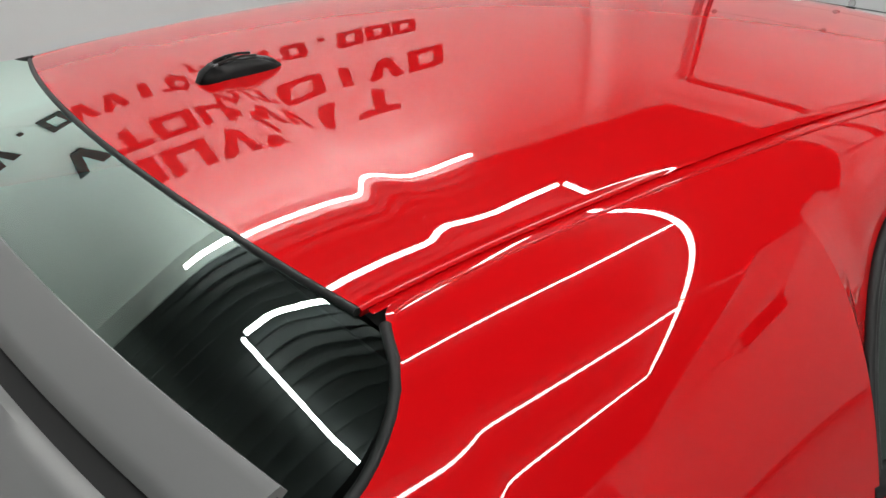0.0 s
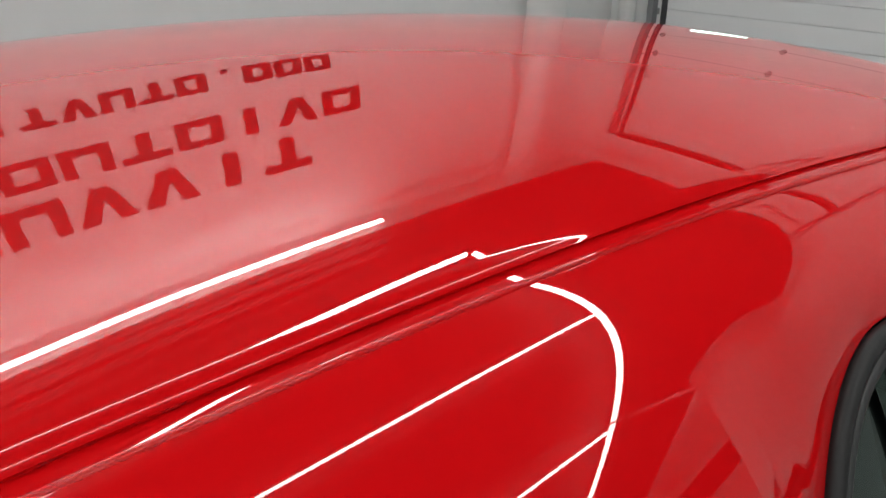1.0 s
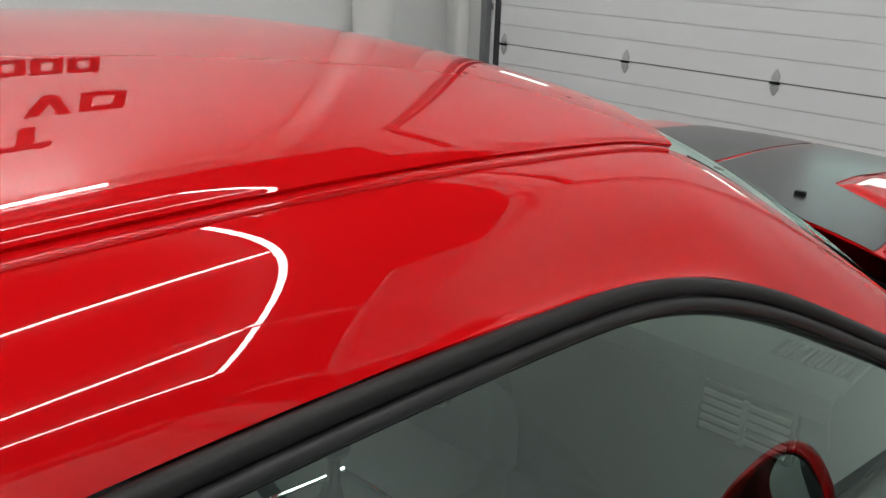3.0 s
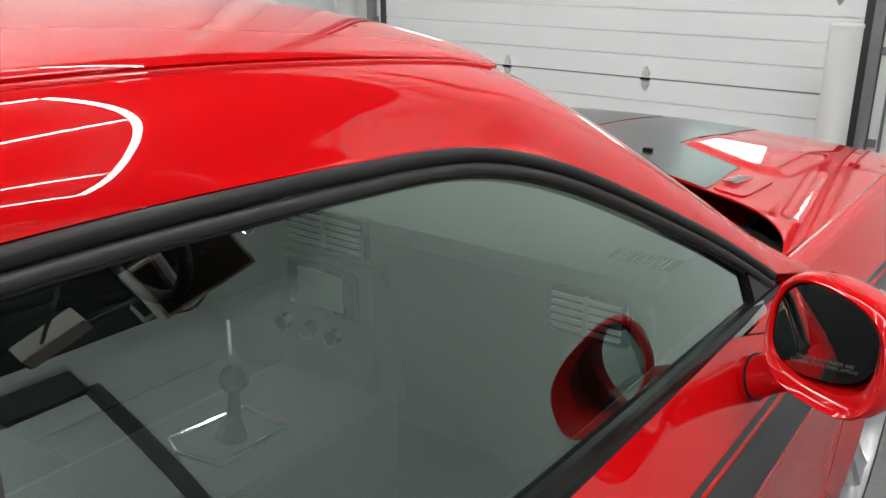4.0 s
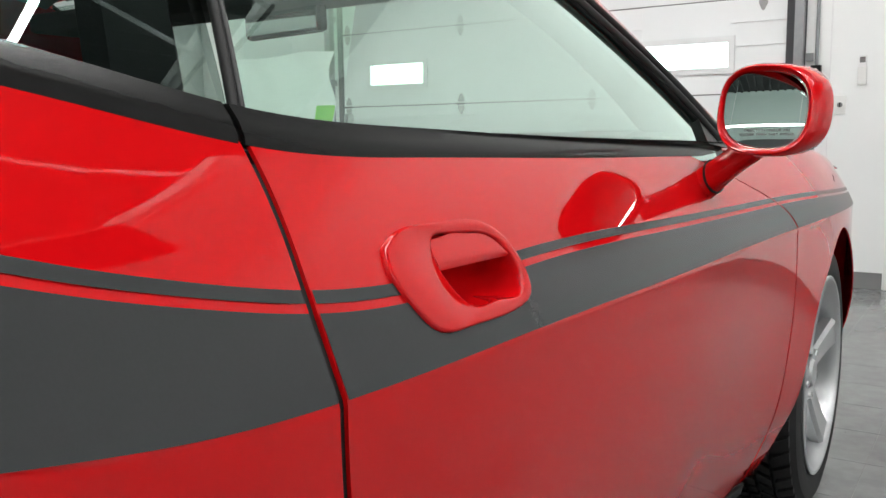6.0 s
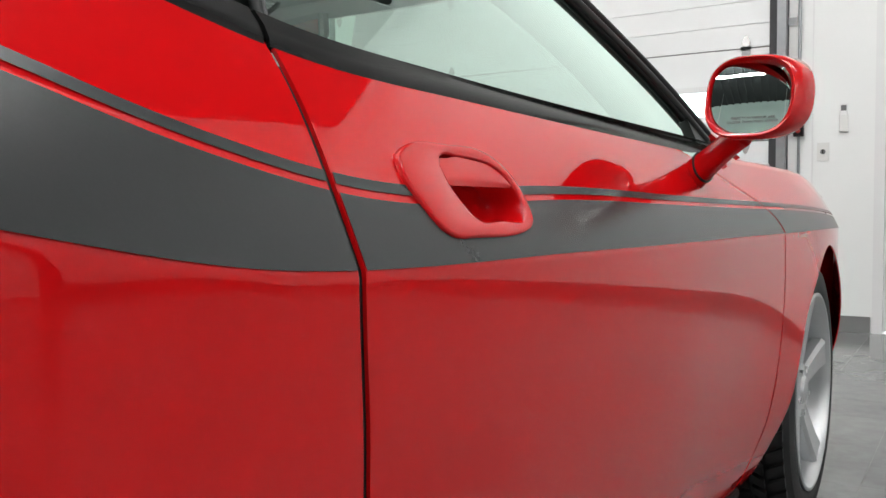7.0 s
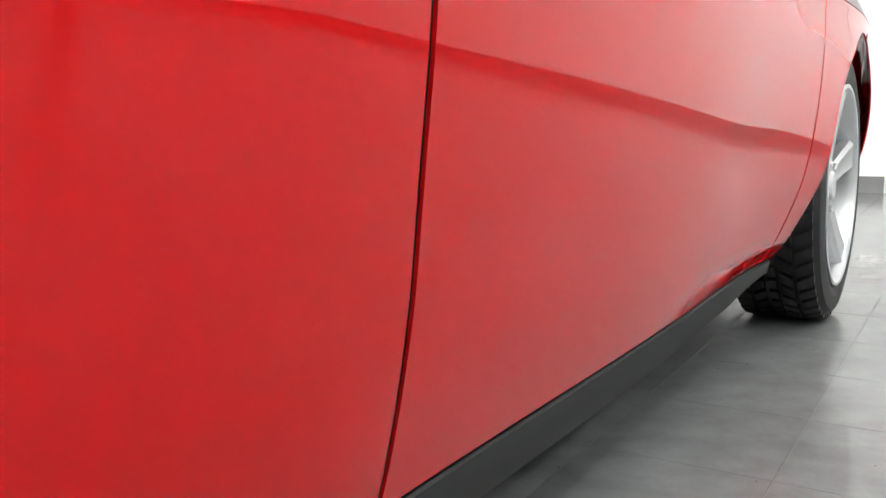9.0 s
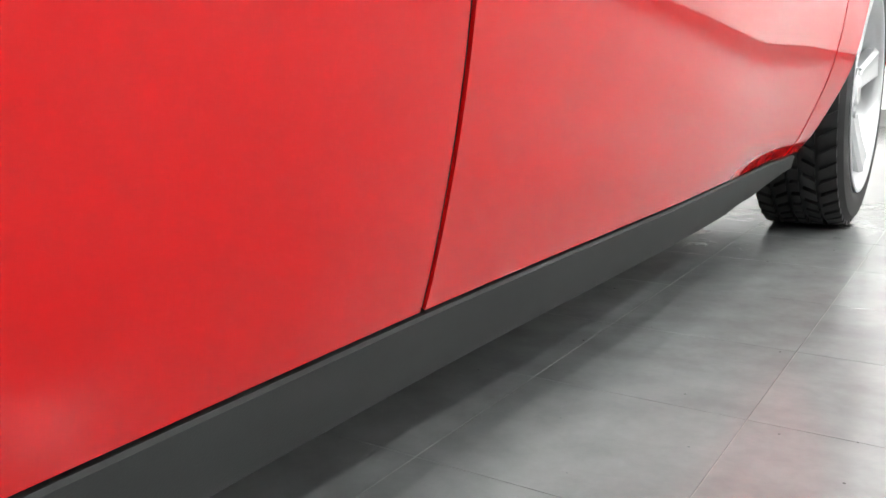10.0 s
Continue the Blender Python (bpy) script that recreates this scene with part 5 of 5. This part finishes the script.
so = plate("wall_socket", 0.398, 1.168, 0.072, 0.117, "white wall plate with one round dark switch", "switch")
part("switch_dial", tube_bm([(0, -0.008, 0.0), (0, -0.016, 0.0)], 0.016, 20), GREY, so)
part("dial_mark", box_bm(-0.003, 0.003, -0.019, -0.015, -0.013, 0.013), SATIN, so)
so = plate("power_outlet", 0.394, 0.506, 0.072, 0.117, "white double power outlet", "outlet")
for dz in (0.025, -0.025):
    part("receptacle", tube_bm([(0, -0.008, dz), (0, -0.011, dz)], 0.017, 16), TRIM, so)
    for dx in (-0.006, 0.006):
        part("slot", box_bm(dx - 0.001, dx + 0.001, -0.0125, -0.0105, dz - 0.004, dz + 0.006), SATIN, so)
bx = empty("door_control", "black push-button box with red and green buttons", "control box", (0.25, FRONT, 1.347))
part("case", box_bm(-0.032, 0.032, -0.045, 0.0, -0.075, 0.075, 0.006), SATIN, bx)
for dz, m in ((0.04, PLASTICW), (0.0, GREEN), (-0.04, REDP)):
    part("button", tube_bm([(0, -0.045, dz), (0, -0.053, dz)], 0.014, 16), m, bx)
part("conduit", tube_bm([(0.0, -0.016, 0.075), (0.0, -0.016, TOP - 1.36)], 0.011, 10), TRACK, bx)
part("conduit", tube_bm([(0.0, -0.016, -0.075), (0.0, -0.016, -1.2)], 0.009, 10), TRACK, bx)
rm = empty("remote_control", "white remote control in a wall holder", "remote", (0.519, FRONT, 1.380))
part("holder", box_bm(-0.026, 0.026, -0.022, 0.0, -0.09, 0.02, 0.004), PLASTICW, rm)
part("handset", box_bm(-0.022, 0.022, -0.018, -0.002, -0.085, 0.092, 0.004), TRIM, rm)
part("display", box_bm(-0.016, 0.016, -0.0195, -0.017, 0.045, 0.08), GREY, rm)
# side door in the front wall
dr = empty("side_door", "white flush door in a white frame", "door", (1.16, FRONT, 0))
part("leaf", box_bm(-0.40, 0.40, 0.05, 0.09, 0.01, 2.04), DOORW, dr)
part("frame", box_bm(-0.46, -0.40, -0.012, 0.16, 0, 2.1), TRIM, dr)
part("frame", box_bm(0.40, 0.46, -0.012, 0.16, 0, 2.1), TRIM, dr)
part("frame", box_bm(-0.40, 0.40, -0.012, 0.16, 2.04, 2.1), TRIM, dr)
part("pull", tube_bm([(-0.33, 0.05, 1.0), (-0.33, -0.02, 1.0), (-0.22, -0.02, 1.0)], 0.010, 10), SATIN, dr)
tagged(box("trim_post", 0.327, 0.335, FRONT - 0.006, FRONT, 0, TOP, TRIM), "thin white wall joint strip", "trim", kind="structure")
tagged(box("door_jamb", DOOR_R - 0.005, DOOR_R + 0.08, FRONT - 0.02, FRONT + 0.1, 0, TOP, SEAL), "dark steel door jamb", "jamb", kind="structure")
for nm, x0, x1, y0, y1 in (("baseboard_front", 0.335, 0.690, FRONT - 0.012, FRONT), ("baseboard_front_left", LEFT, DOOR_L - 0.1, FRONT - 0.012, FRONT), ("baseboard_front_far", 1.63, RIGHT, FRONT - 0.012, FRONT), ("baseboard_left", LEFT, LEFT + 0.012, BACK, FRONT - 0.012), ("baseboard_right", RIGHT - 0.012, RIGHT, BACK, FRONT - 0.012), ("baseboard_back", LEFT, RIGHT, BACK, BACK + 0.012)):
    tagged(box(nm, x0, x1, y0, y1, 0, 0.105, BASEB), "grey tile skirting", "baseboard", kind="structure")

# ---- sign on the side wall: plain shapes in place of its wording ----
def sign_row(y0, y1, z0, z1, kinds):
    root = empty("wall_sign", "row of black raised shapes on a white wall", "sign", (LEFT, (y0 + y1) / 2, z0), "sign rows")
    n = len(kinds)
    w = (y1 - y0) / n
    h = z1 - z0
    t = min(w, h) * 0.26
    for k, kind in enumerate(kinds):
        a = -(y1 - y0) / 2 + k * w + w * 0.07
        b = a + w * 0.86
        bm = bmesh.new()

        def bar(p, q, r, s_):
            box_bm(0.0, 0.02, p, q, r, s_, bm=bm)
        if kind == "f":
            bar(a, a + t, 0, h)
            bar(b - t, b, 0, h)
            bar(a + t, b - t, 0, t * 0.8)
            bar(a + t, b - t, h - t * 0.8, h)
        elif kind == "u":
            bar(a, a + t, 0, h)
            bar(b - t, b, 0, h)
            bar(a + t, b - t, 0, t * 0.9)
        elif kind == "i":
            m = (a + b) / 2
            bar(m - t * 0.55, m + t * 0.55, 0, h)
        elif kind == "t":
            m = (a + b) / 2
            bar(m - t * 0.55, m + t * 0.55, 0, h - t * 0.8)
            bar(a, b, h - t * 0.8, h)
        elif kind == "v":
            vs = [(a, h), (a + t * 1.2, h), ((a + b) / 2, t * 1.2), (b - t * 1.2, h), (b, h), ((a + b) / 2 + t * 0.6, 0), ((a + b) / 2 - t * 0.6, 0)]
            lo = [bm.verts.new((0.0, y, z)) for y, z in vs]
            hi = [bm.verts.new((0.02, y, z)) for y, z in vs]
            bm.faces.new(hi)
            bm.faces.new(lo[::-1])
            for q in range(7):
                bm.faces.new((lo[q], lo[(q + 1) % 7], hi[(q + 1) % 7], hi[q]))
            bmesh.ops.recalc_face_normals(bm, faces=bm.faces)
        elif kind == "d":
            m = (a + b) / 2
            bar(m - t * 0.35, m + t * 0.35, 0, t * 0.7)
        part("shape", bm, LETTER, root)


sign_row(-0.97, 1.80, 3.58, 3.98, "fuvvit")
sign_row(-1.55, 2.27, 3.10, 3.41, "vutfutfivf")
sign_row(-2.30, 2.03, 2.54, 2.77, "vvvdfuvvitvutfdfff")

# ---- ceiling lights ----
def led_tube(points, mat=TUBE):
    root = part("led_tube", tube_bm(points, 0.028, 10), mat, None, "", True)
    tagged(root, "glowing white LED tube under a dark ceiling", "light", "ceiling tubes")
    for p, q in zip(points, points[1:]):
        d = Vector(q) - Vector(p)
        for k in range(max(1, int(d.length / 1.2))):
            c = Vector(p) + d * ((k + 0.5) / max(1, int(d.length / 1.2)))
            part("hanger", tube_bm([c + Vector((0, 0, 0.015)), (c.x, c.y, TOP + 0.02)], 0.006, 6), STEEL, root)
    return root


LZ = 4.85
led_tube([(-3.80, -1.50, LZ), (-3.80, 2.18, LZ)])
led_tube([(-2.59, -1.50, LZ), (-2.59, 2.24, LZ)])
led_tube([(-2.55, 2.30, LZ), (3.22, 2.30, LZ)])
led_tube([(-0.22, 2.24, LZ), (-0.22, -1.50, LZ)])
led_tube([(1.97, 2.24, LZ), (1.97, -1.50, LZ)])
led_tube([(-2.55, -1.56, LZ), (3.22, -1.56, LZ)])
led_tube([(3.26, 2.26, LZ), (3.26, -1.52, LZ)])
led_tube([(-1.5, BACK + 0.60, 3.74), (1.7, BACK + 0.60, 3.74)], TUBE_DIM)
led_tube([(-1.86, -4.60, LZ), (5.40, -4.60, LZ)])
# unseen extra tube, added to brighten the right-hand wall
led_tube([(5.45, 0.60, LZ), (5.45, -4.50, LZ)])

# ---- second sectional door in the right-hand wall ----
def plain_door():
    y0, y1, h = -1.7, 2.45, 4.42
    root = empty("garage_door", "closed grey-white sectional garage door with dark tracks", "garage door", (RIGHT, (y0 + y1) / 2, 0))
    hw = (y1 - y0) / 2
    for i in range(7):
        z0 = 0.01 + i * 0.627
        bm = bmesh.new()
        for q in range(4):
            box_bm(-0.05, -0.004, -hw, hw, z0 + q * 0.1567 + 0.003, z0 + (q + 1) * 0.1567 - 0.004, bm=bm)
        box_bm(-0.044, -0.004, -hw, hw, z0, z0 + 0.62, bm=bm)
        part("panel", bm, DOORG, root)
    for sg in (-1, 1):
        y = sg * hw
        part("track", box_bm(-0.14, -0.02, min(y, y + sg * 0.10), max(y, y + sg * 0.10), 0.1, h), SEAL, root)
    part("head_rail", box_bm(-0.14, -0.02, -hw, hw, h - 0.02, h + 0.30), SEAL, root)


plain_door()


# ---- infrared curing lamp hung over the car's side ----
def curing_lamp():
    root = empty("curing_lamp", "beige infrared paint curing lamp hung on a thin rod", "lamp", (1.61, 0.40, 1.92))

    def head(name, at, size, turn, lean):
        w, d, h = size
        b = part(name, box_bm(-w / 2, w / 2, -d / 2, d / 2, -h / 2, h / 2, 0.004), CASING, root)
        b.matrix_basis = pose(*at, lean, 0, turn)
        return b
    big = head("control_box", (-0.06, 0.02, 0.05), (0.23, 0.10, 0.165), -62, 38)
    part("control_panel", box_bm(-0.105, 0.105, -0.0535, -0.050, -0.072, 0.072), SATIN, big, "black control panel")
    for k in range(5):
        part("knob", tube_bm([(-0.065 + k * 0.032, -0.053, 0.022), (-0.065 + k * 0.032, -0.060, 0.022)], 0.006, 12), GREY, big)
    part("name_plate", box_bm(-0.055, 0.055, -0.0565, -0.0535, -0.048, -0.020), RUBBER, big)
    part("carry_handle", tube_bm([(-0.03, 0.0, 0.073), (-0.03, 0.0, 0.090), (0.03, 0.0, 0.090), (0.03, 0.0, 0.073)], 0.005, 8), STEEL, big)
    small = head("relay_box", (0.115, 0.0, 0.105), (0.06, 0.06, 0.06), -62, 20)
    part("relay_face", box_bm(-0.027, 0.027, -0.034, -0.030, -0.027, 0.027), SATIN, small, "black face")
    lamp = head("lamp_head", (0.145, -0.21, 0.14), (0.062, 0.15, 0.062), 35, 0)
    part("lamp_face", box_bm(-0.028, 0.028, -0.079, -0.074, -0.028, 0.028), SATIN, lamp, "black lamp opening")
    part("arm", tube_bm([(0.145, -0.16, 0.14), (0.115, -0.01, 0.14), (-0.10, 0.05, 0.06)], 0.008, 10), SATIN, root)
    part("side_arm", tube_bm([(0.145, -0.24, 0.13), (-0.28, -0.33, 0.0)], 0.005, 8), SATIN, root)
    part("arm_knob", tube_bm([(-0.275, -0.33, -0.012), (-0.285, -0.33, 0.014)], 0.016, 14), SATIN, root)
    for dx in (-0.014, 0.014):
        part("boom", tube_bm([(-0.16 + dx, 0.05, 0.03), (-0.16 + dx, 0.80, 0.66)], 0.007, 10), SATIN, root)
    part("hanging_rod", tube_bm([(-0.16, 0.79, 0.645), (-0.16, 0.79, TOP - 1.92 + 0.01)], 0.012, 10), STEEL, root)
    part("cable", tube_bm(path3([(0.11, 0.0, 0.08), (0.06, 0.03, 0.0), (-0.02, 0.04, -0.01), (-0.06, 0.03, 0.0)], 16), 0.004, 8), RUBBER, root, smooth=True)


curing_lamp()
# cabinets added out of view, so the door mirror reflects something dark
bench = empty("added_cabinet", "unseen row of tall black cabinets added to darken the mirror reflection", "cabinet", (1.6, BACK + 0.35, 0))
part("body", box_bm(-3.2, 3.2, -0.34, 0.30, 0.06, 2.38, 0.01), SATIN, bench)
for k in range(8):
    part("cabinet_door", box_bm(-3.18 + k * 0.797, -3.18 + k * 0.797 + 0.78, 0.30, 0.32, 0.10, 2.35, 0.004), SATIN, bench)
part("plinth", box_bm(-3.15, 3.15, -0.30, 0.26, 0.0, 0.06), BLACK, bench)
part("worktop", box_bm(-3.22, 3.22, -0.34, 0.34, 2.38, 2.41, 0.004), GREY, bench)

# ---- floor tiles ----
def tile_bm():
    bm = bmesh.new()
    h = PITCH / 2 - 0.0006
    lo = [bm.verts.new((a * h, b * (h + 0.0003), -0.004)) for a, b in ((-1, -1), (1, -1), (1, 1), (-1, 1))]
    hi = [bm.verts.new((a * (h - 0.0004), b * h, 0.0)) for a, b in ((-1, -1), (1, -1), (1, 1), (-1, 1))]
    bm.faces.new(hi)
    for k in range(4):
        bm.faces.new((lo[k], lo[(k + 1) % 4], hi[(k + 1) % 4], hi[k]))
    return bm


first = None
near, far = [], []
for i in range(-22, 17):
    for j in range(-21, 17):
        cx, cy = JX + (i + 0.5) * PITCH, JY + (j + 0.5) * PITCH
        if LEFT < cx - PITCH / 2 and cx + PITCH / 2 < RIGHT + 0.2 and BACK < cy and cy < FRONT:
            (near if 0.35 < cx < 2.9 and -0.6 < cy < 5.0 else far).append((cx, cy))
for cx, cy in near:
    if first is None:
        first = part("tile", tile_bm(), TILE, sub)
        ob = first
    else:
        ob = new("tile", first.data)
        ob.parent = sub
    ob.location = (cx, cy, 0)
vs, fs = [], []
h = PITCH / 2 - 0.0006
for cx, cy in far:
    k = len(vs)
    vs += [(cx - h, cy - h, 0), (cx + h, cy - h, 0), (cx + h, cy + h, 0), (cx - h, cy + h, 0)]
    vs += [(cx - h, cy - h, -0.004), (cx + h, cy - h, -0.004), (cx + h, cy + h, -0.004), (cx - h, cy + h, -0.004)]
    fs += [(k, k + 1, k + 2, k + 3), (k, k + 4, k + 5, k + 1), (k + 1, k + 5, k + 6, k + 2), (k + 2, k + 6, k + 7, k + 3), (k + 3, k + 7, k + 4, k)]
me = bpy.data.meshes.new("tiles")
me.from_pydata(vs, [], fs)
me.materials.append(TILE)
tl = new("tiles", me)
tl.parent = sub
tl["kind"] = "stuff"
